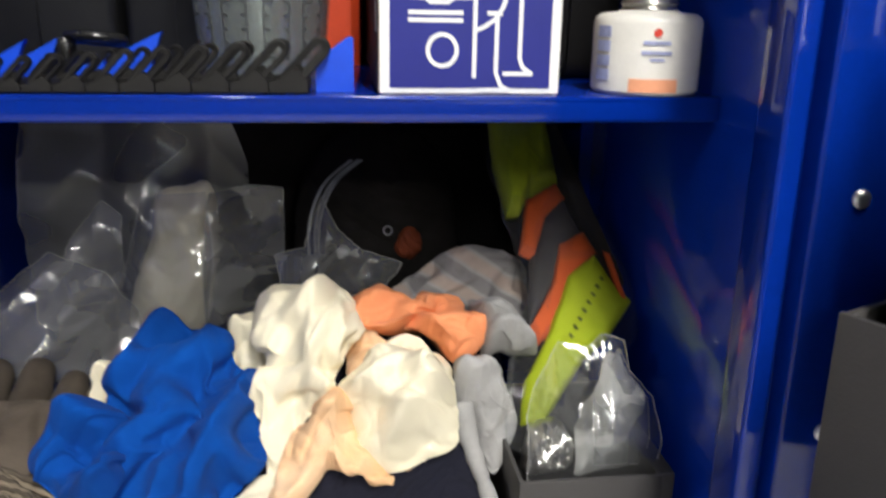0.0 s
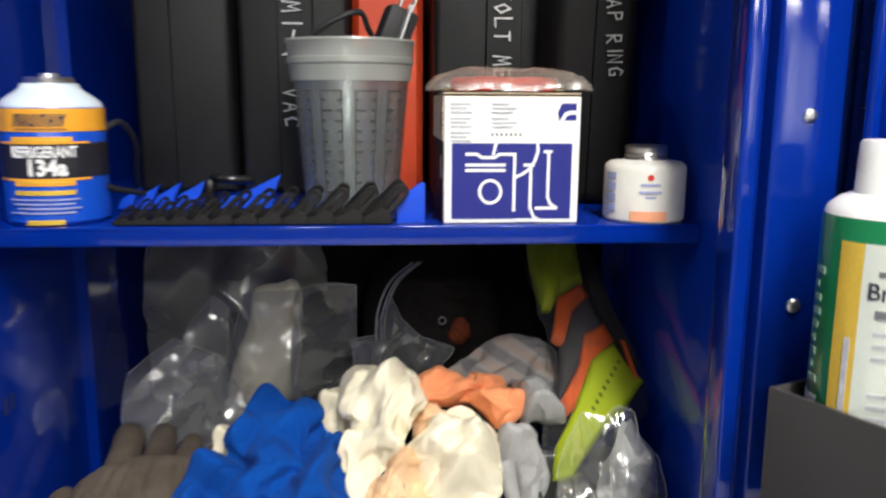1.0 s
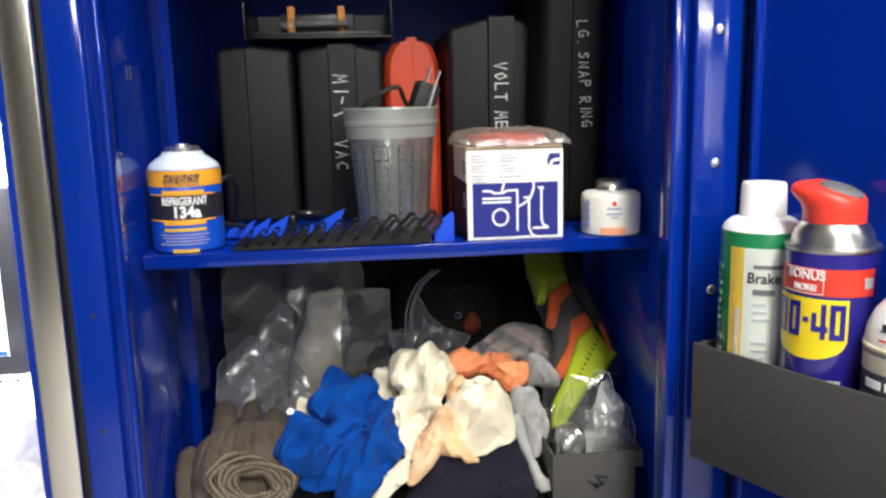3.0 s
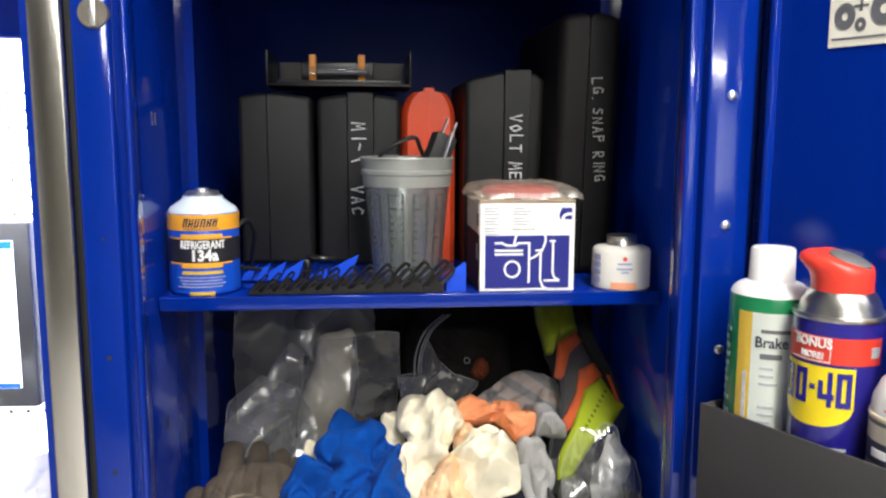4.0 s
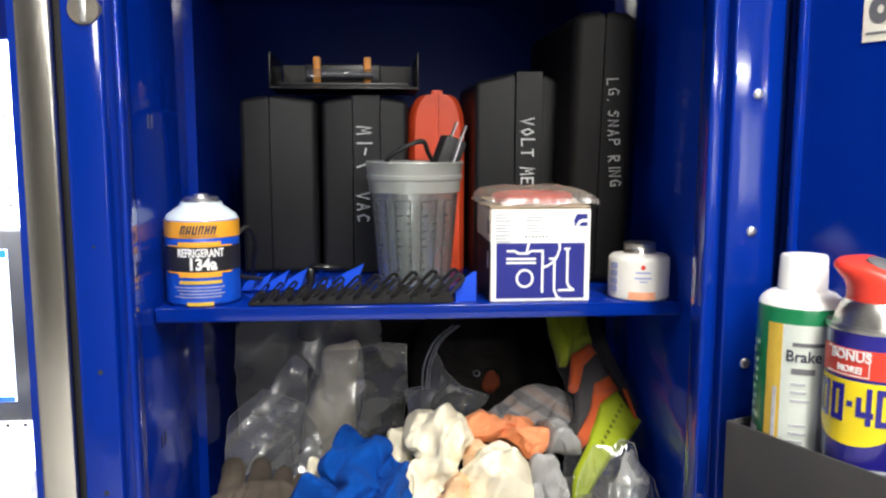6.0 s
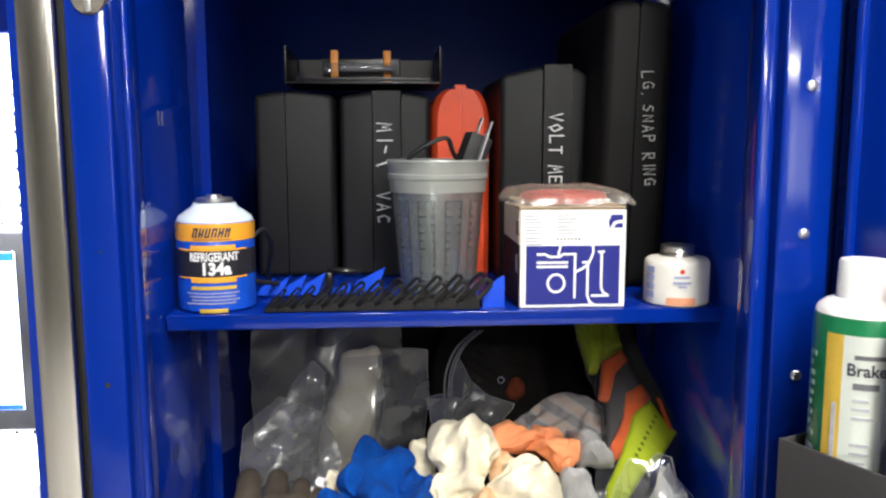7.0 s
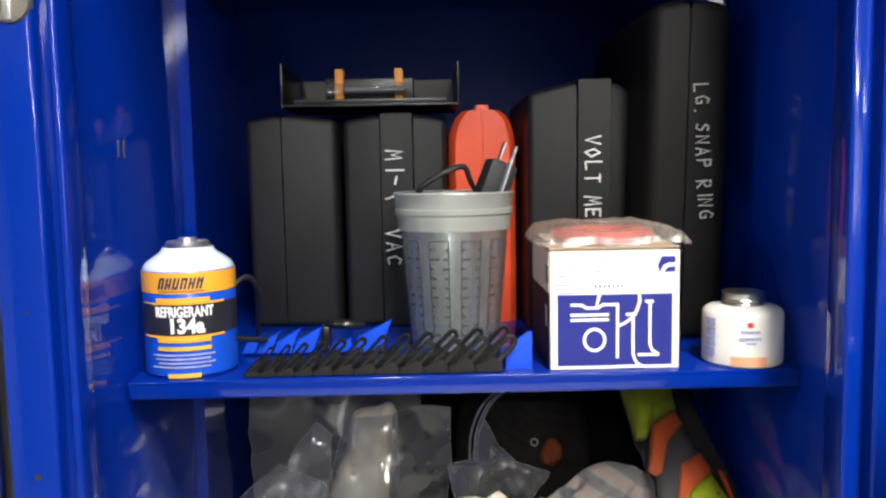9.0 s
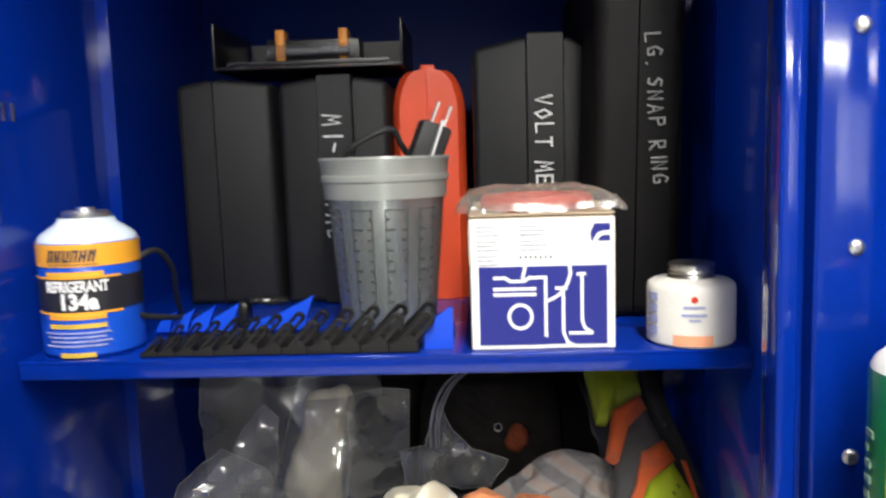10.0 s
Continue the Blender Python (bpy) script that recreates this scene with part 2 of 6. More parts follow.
def part(name, bm, material, parent=None, label="", smooth=True, local=False, crisp=38):
    """Links a bmesh as one mesh, built in world places, or in its parent's own if local."""
    if name == "print_bars":   # each printed bar is a part of its own
        left = set(bm.verts)
        while left:
            seed_v = next(v for v in bm.verts if v in left)
            bm.verts.index_update()
            group, stack = {seed_v}, [seed_v]
            while stack:
                for e in stack.pop().link_edges:
                    for v in e.verts:
                        if v not in group:
                            group.add(v)
                            stack.append(v)
            left -= group
            piece = bm.copy()
            keep = {v.index for v in group}
            piece.verts.ensure_lookup_table()
            bmesh.ops.delete(piece, geom=[v for v in piece.verts if v.index not in keep], context="VERTS")
            part("print_bar", piece, material, parent, label, smooth, local)
        bm.free()
        return None
    bmesh.ops.recalc_face_normals(bm, faces=bm.faces[:])
    me = bpy.data.meshes.new(name)
    bm.to_mesh(me)
    bm.free()
    me.materials.append(material)
    if material.name.endswith(("cotton", "fabric", "knit", "leather")):
        crisp = 180
    if material.name.endswith("_bag"):
        crisp = 22
    if smooth:
        me.shade_smooth()
        me.set_sharp_from_angle(angle=radians(crisp))
    ob = new(name, me)
    if parent:
        ob.parent = parent
        if parent.type == "EMPTY" and not local:
            ob.matrix_parent_inverse = parent.matrix_basis.inverted()
    return tagged(ob, label)


def box(x0, x1, y0, y1, z0, z1, bevel=0.0, bm=None, segs=2):
    own = bm is None
    b = bmesh.new()
    bmesh.ops.create_cube(b, size=1, matrix=Matrix.Translation(((x0 + x1) / 2, (y0 + y1) / 2, (z0 + z1) / 2))
                          @ Matrix.Diagonal((x1 - x0, y1 - y0, z1 - z0, 1)))
    if bevel:
        bmesh.ops.bevel(b, geom=b.edges[:], offset=bevel, segments=segs, affect="EDGES", profile=0.5)
    if own:
        return b
    add(bm, b)
    return bm


def add(bm, other, m=None):
    """Adds one bmesh to another and frees it."""
    me = bpy.data.meshes.new("scratch")
    if m:
        other.transform(m)
    other.to_mesh(me)
    other.free()
    bm.from_mesh(me)
    bpy.data.meshes.remove(me)
    return bm


def lathe(profile, segs=48, a0=0.0, a1=360.0):
    """Turns (radius, z) pairs round the z axis; angles in degrees from -y, growing to the right as seen from -y."""
    b = bmesh.new()
    full = a1 - a0 >= 360
    n = segs if full else segs + 1
    rings = []
    for r, z in profile:
        if r <= 1e-6:
            rings.append([b.verts.new((0, 0, z))])
            continue
        ring = []
        for i in range(n):
            a = radians(a0 + (a1 - a0) * i / segs)
            ring.append(b.verts.new((r * math.sin(a), -r * math.cos(a), z)))
        rings.append(ring)
    for p, q in zip(rings, rings[1:]):
        for i in range(segs):
            j = (i + 1) % n
            if len(p) == 1 and len(q) == 1:
                continue
            if len(p) == 1:
                b.faces.new((p[0], q[i], q[j]))
            elif len(q) == 1:
                b.faces.new((p[i], p[j], q[0]))
            else:
                b.faces.new((p[i], p[j], q[j], q[i]))
    return b


def band(r, z0, z1, a0, a1, thick=0.0004):
    """A printed patch on a can."""
    n = max(3, int((a1 - a0) / 5))
    return lathe([(r + 0.0001, z0), (r + thick, z0), (r + thick, z1), (r + 0.0001, z1)], n, a0, a1)


def wrap(b, r, turn=0.0, step=0.003):
    """Bends a flat bmesh, drawn in x and z at y = 0, round a can of radius r."""
    xs = [v.co.x for v in b.verts]
    x = min(xs) + step
    while x < max(xs):
        bmesh.ops.bisect_plane(b, geom=b.verts[:] + b.edges[:] + b.faces[:], plane_co=(x, 0, 0), plane_no=(1, 0, 0))
        x += step
    for v in b.verts:
        a = v.co.x / r + radians(turn)
        k = r + v.co.y
        v.co = Vector((k * math.sin(a), -k * math.cos(a), v.co.z))
    return b


def text(body, size, m=None, sx=1.0, depth=0.0003, bold=0.0):
    """Letters of the built-in font in x and z, centred, facing -y."""
    cu = bpy.data.curves.new("letters", "FONT")
    cu.body, cu.size, cu.align_x, cu.align_y = body, size, "CENTER", "CENTER"
    cu.extrude, cu.resolution_u, cu.offset = depth, 3, bold
    ob = bpy.data.objects.new("letters", cu)
    scene.collection.objects.link(ob)
    me = bpy.data.meshes.new_from_object(ob.evaluated_get(bpy.context.evaluated_depsgraph_get()))
    b = bmesh.new()
    b.from_mesh(me)
    bpy.data.objects.remove(ob)
    bpy.data.meshes.remove(me)
    bpy.data.curves.remove(cu)
    b.transform(pose(0, 0, 0, 90, 0, 0) @ Matrix.Diagonal((sx, 1, 1, 1)))
    if m:
        b.transform(m)
    return b


def bars(rows, depth=0.0003):
    """Flat printed bars in x and z: (x0, x1, z0, z1) each."""
    b = bmesh.new()
    for x0, x1, z0, z1 in rows:
        box(x0, x1, -depth, depth, z0, z1, 0, b)
    return b


def tube(points, r, segs=8, taper=None):
    """A round rod along points."""
    b = bmesh.new()
    pts = [Vector(p) for p in points]
    rings = []
    side = None
    for i, p in enumerate(pts):
        t = (pts[min(i + 1, len(pts) - 1)] - pts[max(i - 1, 0)]).normalized()
        if side is None:
            side = t.orthogonal().normalized()
        side = (side - t * side.dot(t)).normalized()
        up = t.cross(side)
        k = r if taper is None else taper[i]
        rings.append([b.verts.new(p + k * (math.cos(2 * math.pi * j / segs) * side + math.sin(2 * math.pi * j / segs) * up)) for j in range(segs)])
    for p, q in zip(rings, rings[1:]):
        for j in range(segs):
            b.faces.new((p[j], p[(j + 1) % segs], q[(j + 1) % segs], q[j]))
    b.faces.new(rings[0][::-1])
    b.faces.new(rings[-1])
    return b


def smooth_loop(points, n, closed=True):
    """n points along a Catmull-Rom curve."""
    pts = [Vector(p) for p in points]
    m = len(pts)
    out = []
    spans = m if closed else m - 1
    for i in range(n):
        u = i * spans / (n if closed else n - 1)
        k = min(int(u), spans - 1)
        f = u - k
        if closed:
            a, b, c, d = (pts[(k + o) % m] for o in (-1, 0, 1, 2))
        else:
            a, b, c, d = (pts[max(0, min(m - 1, k + o))] for o in (-1, 0, 1, 2))
        out.append(0.5 * (2 * b + (c - a) * f + (2 * a - 5 * b + 4 * c - d) * f * f + (3 * b - a - 3 * c + d) * f ** 3))
    return out


def creases(p, seed, freq, turn):
    """Height of the folds of a crumpled sheet, about 0 to 1: round ridges and sharp valleys, long along the direction turn (degrees)."""
    q = Vector((p[0], p[1], seed * 3.7))
    w = noise.noise_vector(q * freq * 0.5) * (0.75 / freq)
    x, y = p[0] + w.x, p[1] + w.y
    out = 0.0
    for k, (mul, off, share, long) in enumerate(((0.8, 0, 0.55, 0.30), (1.7, 55, 0.30, 0.38), (3.4, -35, 0.15, 0.5))):
        t = radians(turn + off + 40 * noise.noise(q * freq * 0.22 + Vector((k, 3, 7))))
        c, s = math.cos(t), math.sin(t)
        f = freq * mul
        n = abs(noise.noise(Vector(((-s * x + c * y) * f, (c * x + s * y) * f * long, seed + 9 * k))))
        out += share * min(1.0, n * 2.6) ** 0.75
    return out


def heap(outline, y0=0.50, z0=1.18, slope=1.2, bulge=0.03, amp=0.012, freq=26, turn=60, seed=1, rings=60, n=200, back=0.5, edge=2.6, jag=0.002, centre=None):
    """A crumpled sheet: an outline in x and z laid on the slope y = y0 + (z - z0) * slope, swelling towards the front."""
    pts = smooth_loop([(x, 0, z) for x, z in outline], n)
    if centre:
        c = Vector((centre[0], 0, centre[1]))
    else:
        c = sum(pts, Vector()) / n
    up = Vector((0, slope, 1)).normalized()
    nor = Vector((0, -1, slope)).normalized()
    k = math.sqrt(1 + slope * slope)
    b = bmesh.new()

    def place(q, h):
        return Vector((q.x, y0 + (c.z - z0) * slope, c.z)) + up * (q.z - c.z) * k + nor * h
    top = b.verts.new(place(c, bulge + amp * (creases((c.x, c.z), seed, freq, turn) - 0.4)))
    last, loops = None, []
    for i in range(1, rings + 1):
        t = (i / rings) ** 0.8
        ring = []
        for j, o in enumerate(pts):
            wob = jag * noise.noise(Vector((o.x * 160, o.z * 160, seed))) * t
            q = c + (o - c) * (t + wob / max(0.01, (o - c).length))
            h = bulge * max(0, 1 - t ** edge) ** 0.6 + amp * (creases((q.x, q.z), seed, freq, turn) - 0.4) * (1 - 0.75 * t ** 5)
            ring.append(b.verts.new(place(q, h)))
        if last is None:
            for j in range(n):
                b.faces.new((top, ring[j], ring[(j + 1) % n]))
        else:
            for j in range(n):
                b.faces.new((last[j], ring[j], ring[(j + 1) % n], last[(j + 1) % n]))
        last = ring
    under = [b.verts.new(v.co - nor * bulge * back * 0.6 + (place(c, 0) - v.co) * 0.06) for v in last]
    low = b.verts.new(place(c, -bulge * back))
    for j in range(n):
        b.faces.new((last[j], under[j], under[(j + 1) % n], last[(j + 1) % n]))
        b.faces.new((under[j], low, under[(j + 1) % n]))
    return b


def crumple(outline, y0=0.50, z0=1.18, slope=1.2, bulge=0.03, expand=(1.6, 1.25), turn=60, seed=1, centre=None, cells=(15, 30, 60, 90), layer=0.010, back=0.6, soft=2, rough=0.010, drift=0.008, pleats=34, depth=0.95, fine=0.008, freq=30):
    """A sheet too large for its outline, laid on the slope and pushed together, so that it buckles into folds: stretched links between
    neighbours are relaxed, coarse grid first, and kept within a layer of that thickness. expand: how much too large across and along the direction turn (degrees)."""
    loop = smooth_loop([(x, 0, z) for x, z in outline], 240)
    c = Vector((centre[0], 0, centre[1])) if centre else sum(loop, Vector()) / 240
    k = math.sqrt(1 + slope * slope)
    ang = np.array([math.atan2((p.z - c.z) * k, p.x - c.x) for p in loop])
    rad = np.array([math.hypot(p.x - c.x, (p.z - c.z) * k) for p in loop])
    order = np.argsort(ang)
    ang, rad = ang[order], rad[order]
    rng = np.random.RandomState(seed)
    rad = rad * (1 + 0.05 * (np.array([noise.noise(Vector((p.x * 90, p.z * 120, seed))) for p in loop])[order] - 0.15))
    rad = np.convolve(np.concatenate((rad[-2:], rad, rad[:2])), np.ones(5) / 5, "valid")
    ang, rad = np.concatenate((ang - 2 * np.pi, ang, ang + 2 * np.pi)), np.tile(rad, 3)
    ca, sa = math.cos(radians(turn)), math.sin(radians(turn))
    pos = None
    for level, m in enumerate(cells):
        g = np.linspace(-1, 1, m + 1)
        gx, gy = np.meshgrid(g, g, indexing="ij")
        u, v = gx * np.sqrt(1 - gy ** 2 / 2), gy * np.sqrt(1 - gx ** 2 / 2)
        r, th = np.hypot(u, v), np.arctan2(v, u)
        big = np.interp(th, ang, rad)
        flat = np.stack((r * big * np.cos(th), r * big * np.sin(th)), -1)
        dome = bulge * np.clip(1 - r ** 2.2, 0, 1) ** 0.9
        if pos is None:
            pos = np.concatenate((flat, (dome + rough * rng.uniform(-1, 1, r.shape) * (r < 0.97))[..., None]), -1)
        else:
            old = np.linspace(-1, 1, pos.shape[0])
            moved = np.stack([np.stack([np.interp(g, old, col) for col in pos[..., d].T], 1) for d in range(3)], -1)
            pos = np.stack([np.stack([np.interp(g, old, row) for row in moved[..., d]], 0) for d in range(3)], -1)
            pos[..., 2] += rough * 0.15 ** level * rng.uniform(-1, 1, r.shape)
        rim = (np.abs(gx) > 0.999) | (np.abs(gy) > 0.999)
        stretch = np.stack(((flat @ np.array([ca, sa])) * expand[1], (flat @ np.array([-sa, ca])) * expand[0]), -1)
        links = []
        for di, dj, stiff in ((1, 0, 0.5), (0, 1, 0.5), (1, 1, 0.25), (1, -1, 0.25), (2, 0, 0.22), (0, 2, 0.22), (4, 0, 0.10), (0, 4, 0.10)):
            for par in range(2 if max(di, abs(dj)) == 1 else 1):
                a = (slice(0, m + 1 - di), slice(max(0, -dj), m + 1 - max(0, dj)))
                b = (slice(di, m + 1), slice(max(0, dj), m + 1 - max(0, -dj)))
                ii, jj = np.meshgrid(np.arange(a[0].start, a[0].stop), np.arange(a[1].start, a[1].stop), indexing="ij")
                mask = (((ii if di else jj) % 2) == par) if max(di, abs(dj)) == 1 else np.ones(ii.shape, bool)
                if not mask.any():
                    continue
                rest = np.linalg.norm(stretch[b] - stretch[a], axis=-1)
                links.append((a, b, rest, (mask * stiff * (1 if max(di, abs(dj)) == 1 else 0.6))[..., None]))
        edge = pos[rim].copy()
        edge[:, :2], edge[:, 2] = flat[rim], np.maximum(0, edge[:, 2] * 0.5)
        for it in range((260, 140, 70, 30)[level]):
            for a, b, rest, w in links:
                d = pos[b] - pos[a]
                l = np.linalg.norm(d, axis=-1) + 1e-9
                push = d * ((1 - rest / l)[..., None] * w)
                pos[a] += push
                pos[b] -= push
            pos[..., 2] -= 0.00004
            pos[..., 2] = np.clip(pos[..., 2], dome - layer * np.clip(1.3 - r, 0, 1), dome + layer)
            gone = pos[..., :2] - flat
            far = np.linalg.norm(gone, axis=-1, keepdims=True)
            pos[..., :2] = flat + gone * np.minimum(1, drift / (far + 1e-9))
            pos[rim] = edge
    for _ in range(soft):
        mid = pos[1:-1, 1:-1]
        mid += 0.5 * ((pos[2:, 1:-1] + pos[:-2, 1:-1] + pos[1:-1, 2:] + pos[1:-1, :-2]) / 4 - mid)
    size = rad.max()
    if fine:
        pos[..., 2] += fine * np.array([[creases((p[0], p[1]), seed, freq, turn) - 0.4 for p in row] for row in pos]) * (1 - 0.5 * r ** 6)
    for n in range(pleats):   # long sharp-backed folds, most of them along the direction turn
        a = radians(turn + 90) + (rng.normal(0, 0.35) if n % 4 else rng.uniform(0, math.pi))
        px, py = pos[..., 0], pos[..., 1]
        across, along = px * math.cos(a) + py * math.sin(a), -px * math.sin(a) + py * math.cos(a)
        wide = rng.uniform(0.0035, 0.0060) if n % 3 == 0 else rng.uniform(0.007, 0.014)
        d = across - rng.uniform(-0.85, 0.85) * size - rng.uniform(-1.5, 1.5) * along ** 2 / size * 0.3
        fade = np.exp(-((along - rng.uniform(-0.7, 0.7) * size) / (size * rng.uniform(0.25, 0.7))) ** 2)
        steep = np.where(d > 0, 1.0, rng.uniform(0.4, 0.8))
        pos[..., 2] += (1 if n % 5 else -0.8) * depth * wide * np.exp(-(np.abs(d) * steep / wide) ** 1.25) * fade * (1 - 0.4 * r ** 8)
    up, nor = Vector((0, slope, 1)).normalized(), Vector((0, -1, slope)).normalized()
    base = Vector((c.x, y0 + (c.z - z0) * slope, c.z))
    b = bmesh.new()
    m = cells[-1]
    vs = [[b.verts.new(base + Vector((p[0], 0, 0)) + up * p[1] + nor * p[2]) for p in row] for row in pos]
    for i in range(m):
        for j in range(m):
            b.faces.new((vs[i][j], vs[i + 1][j], vs[i + 1][j + 1], vs[i][j + 1]))
    if back:
        ring = [vs[i][0] for i in range(m)] + [vs[m][j] for j in range(m)] + [vs[i][m] for i in range(m, 0, -1)] + [vs[0][j] for j in range(m, 0, -1)]
        under = [b.verts.new(v.co - nor * bulge * back * 0.6 + (base - v.co) * 0.06) for v in ring]
        low = b.verts.new(base - nor * bulge * back)
        for j in range(len(ring)):
            n = (j + 1) % len(ring)
            b.faces.new((ring[j], under[j], under[n], ring[n]))
            b.faces.new((under[j], low, under[n]))
    return b


GLYPH = {  # pen strokes of a printed hand, on a cell 0.6 wide and 1 high
    "L": [[(0, 1), (0, 0), (0.5, 0.02)]], "G": [[(0.5, 0.85), (0.25, 1), (0, 0.6), (0.1, 0.1), (0.5, 0.1), (0.5, 0.45), (0.3, 0.45)]],
    "S": [[(0.5, 0.9), (0.2, 1), (0.05, 0.75), (0.45, 0.4), (0.3, 0.02), (0, 0.1)]], "N": [[(0, 0), (0.02, 1), (0.48, 0), (0.5, 1)]],
    "A": [[(0, 0), (0.25, 1), (0.5, 0)], [(0.1, 0.35), (0.42, 0.35)]], "P": [[(0, 0), (0, 1), (0.4, 0.95), (0.45, 0.6), (0, 0.5)]],
    "R": [[(0, 0), (0, 1), (0.4, 0.95), (0.42, 0.6), (0, 0.5), (0.5, 0)]], "I": [[(0.2, 1), (0.2, 0)]],
    "V": [[(0, 1), (0.25, 0), (0.5, 1)]], "O": [[(0.25, 1), (0, 0.6), (0.2, 0), (0.5, 0.4), (0.25, 1)]], "T": [[(0, 1), (0.5, 1)], [(0.25, 1), (0.25, 0)]],
    "M": [[(0, 0), (0.08, 1), (0.27, 0.35), (0.46, 1), (0.54, 0)]], "E": [[(0.45, 1), (0, 1), (0, 0), (0.45, 0)], [(0, 0.52), (0.35, 0.52)]],
    "C": [[(0.5, 0.85), (0.25, 1), (0, 0.55), (0.15, 0.02), (0.5, 0.12)]],
    ".": [[(0.1, 0.0), (0.16, 0.06)]], "|": [[(0.1, 1), (0.4, 0.05)]], "/": [[(0.05, 0), (0.3, 0.9)], [(0.3, 0.9), (0.52, 0.1)]], "-": [[(0.05, 0.6), (0.5, 0.5)]],
}


def ribbon(pts, t, y0=-0.0003, y1=0.0003):
    """One flat pen line of width t through points in x and z."""
    b = bmesh.new()
    p = [Vector((x, 0, z)) for x, z in pts]
    shut = (p[0] - p[-1]).length < 1e-6
    if shut:
        p = p[:-1]
    n = len(p)
    rows = []
    for i in range(n):
        d0 = (p[i] - p[i - 1]).normalized() if i or shut else (p[1] - p[0]).normalized()
        d1 = (p[(i + 1) % n] - p[i]).normalized() if i < n - 1 or shut else d0
        m = (d0 + d1)
        m = m.normalized() if m.length > 0.2 else d0
        side = Vector((-m.z, 0, m.x)) * (t / 2 / max(0.5, m.dot(d1)))
        end = Vector() if shut else d0 * (t * 0.4) * (-1 if i == 0 else 1 if i == n - 1 else 0)
        rows.append([b.verts.new(p[i] + end + k * side + Vector((0, y, 0))) for k, y in ((1, y0), (-1, y0), (-1, y1), (1, y1))])
    for i in range(n if shut else n - 1):
        a, c = rows[i], rows[(i + 1) % n]
        for k in range(4):
            b.faces.new((a[k], c[k], c[(k + 1) % 4], a[(k + 1) % 4]))
    if not shut:
        b.faces.new(rows[0])
        b.faces.new(rows[-1][::-1])
    return b


def hand_lettering(body, height, pitch, thick):
    """Marker lettering in x and z from the origin, facing -y."""
    b = bmesh.new()
    rnd = random.Random(len(body))
    x, k = 0.0, 0
    for ch in body:
        dz, grow = rnd.uniform(-0.06, 0.06) * height, rnd.uniform(0.92, 1.08)
        for stroke_pts in GLYPH.get(ch, []):
            k += 1
            add(b, ribbon([(x + px * height, pz * height * grow + dz) for px, pz in stroke_pts], thick, -0.0003 - 0.00001 * k))
        x += pitch * (0.55 if ch in ".I" else 0.75 if ch == " " else 1)
    return b


def crinkle(outline, y0, z0, slope=0.1, bulge=0.01, seed=1, creases=16, fold=0.16, cells=64, lean=None, hem=0):
    """A thin sheet with an angular outline, creased along straight folds into flat facets. lean: the direction most folds run in, in degrees. hem: radius of the rolled edge, given as a second mesh."""
    rng = np.random.RandomState(seed)
    pts = np.array(outline)
    c = pts.mean(0)
    dense = np.concatenate([pts[k] + (pts[(k + 1) % len(pts)] - pts[k]) * np.linspace(0, 1, 40, endpoint=False)[:, None] for k in range(len(pts))]) - c
    ang, rad = np.arctan2(dense[:, 1], dense[:, 0]), np.hypot(dense[:, 0], dense[:, 1])
    order = np.argsort(ang)
    ang, rad = np.concatenate((ang[order] - 2 * np.pi, ang[order], ang[order] + 2 * np.pi)), np.tile(rad[order], 3)
    g = np.linspace(-1, 1, cells + 1)
    gx, gy = np.meshgrid(g, g, indexing="ij")
    u, v = gx * np.sqrt(1 - gy ** 2 / 2), gy * np.sqrt(1 - gx ** 2 / 2)
    r, th = np.hypot(u, v), np.arctan2(v, u)
    big = np.interp(th, ang, rad)
    px, pz = r * big * np.cos(th), r * big * np.sin(th)
    size = rad.max()
    wave = sum(rng.uniform(-0.010, 0.010) * np.sin(f * th + rng.uniform(0, 6)) for f in (3, 5, 8, 13, 19))
    px, pz = px * (1 + wave * r ** 3), pz * (1 + wave * r ** 3)
    h = np.zeros_like(px)
    for k in range(creases):
        a = rng.uniform(0, math.pi) if lean is None or k % 3 == 0 else radians(lean + 90) + rng.normal(0, 0.35)
        off, bend = rng.uniform(-0.75, 0.75) * size, rng.uniform(-1.2, 1.2) / size
        across, along = px * math.cos(a) + pz * math.sin(a), -px * math.sin(a) + pz * math.cos(a)
        d = np.abs(across - off - 0.2 * bend * along ** 2)
        reach = rng.uniform(0.14, 0.55) * size  # a fold dies out away from its line and along it
        fade = np.clip(1 - np.abs(along - rng.uniform(-0.5, 0.5) * size) / (size * rng.uniform(0.5, 1.3)), 0, 1)
        h += rng.choice((-1, 1)) * fold * np.clip(reach - d, 0, None) * fade * rng.uniform(0.4, 1.2)
    h = h - h.mean() + bulge * np.clip(1 - r ** 3, 0, 1)
    h = np.clip(h, -0.022, 0.022 + bulge)
    up, nor = Vector((0, slope, 1)), Vector((0, -1, slope)).normalized()
    b = bmesh.new()
    vs = [[b.verts.new(Vector((c[0] + px[i, j], y0 + (c[1] - z0) * slope, c[1])) + up * pz[i, j] + nor * h[i, j]) for j in range(cells + 1)] for i in range(cells + 1)]
    for i in range(cells):
        for j in range(cells):
            b.faces.new((vs[i][j], vs[i + 1][j], vs[i + 1][j + 1], vs[i][j + 1]))
    if hem:
        ring = [vs[i][0] for i in range(cells)] + [vs[cells][j] for j in range(cells)] + [vs[i][cells] for i in range(cells, 0, -1)] + [vs[0][j] for j in range(cells, 0, -1)]
        path = [v.co.copy() for v in ring]
        return b, tube(path + path[:1], hem, 6)
    return b
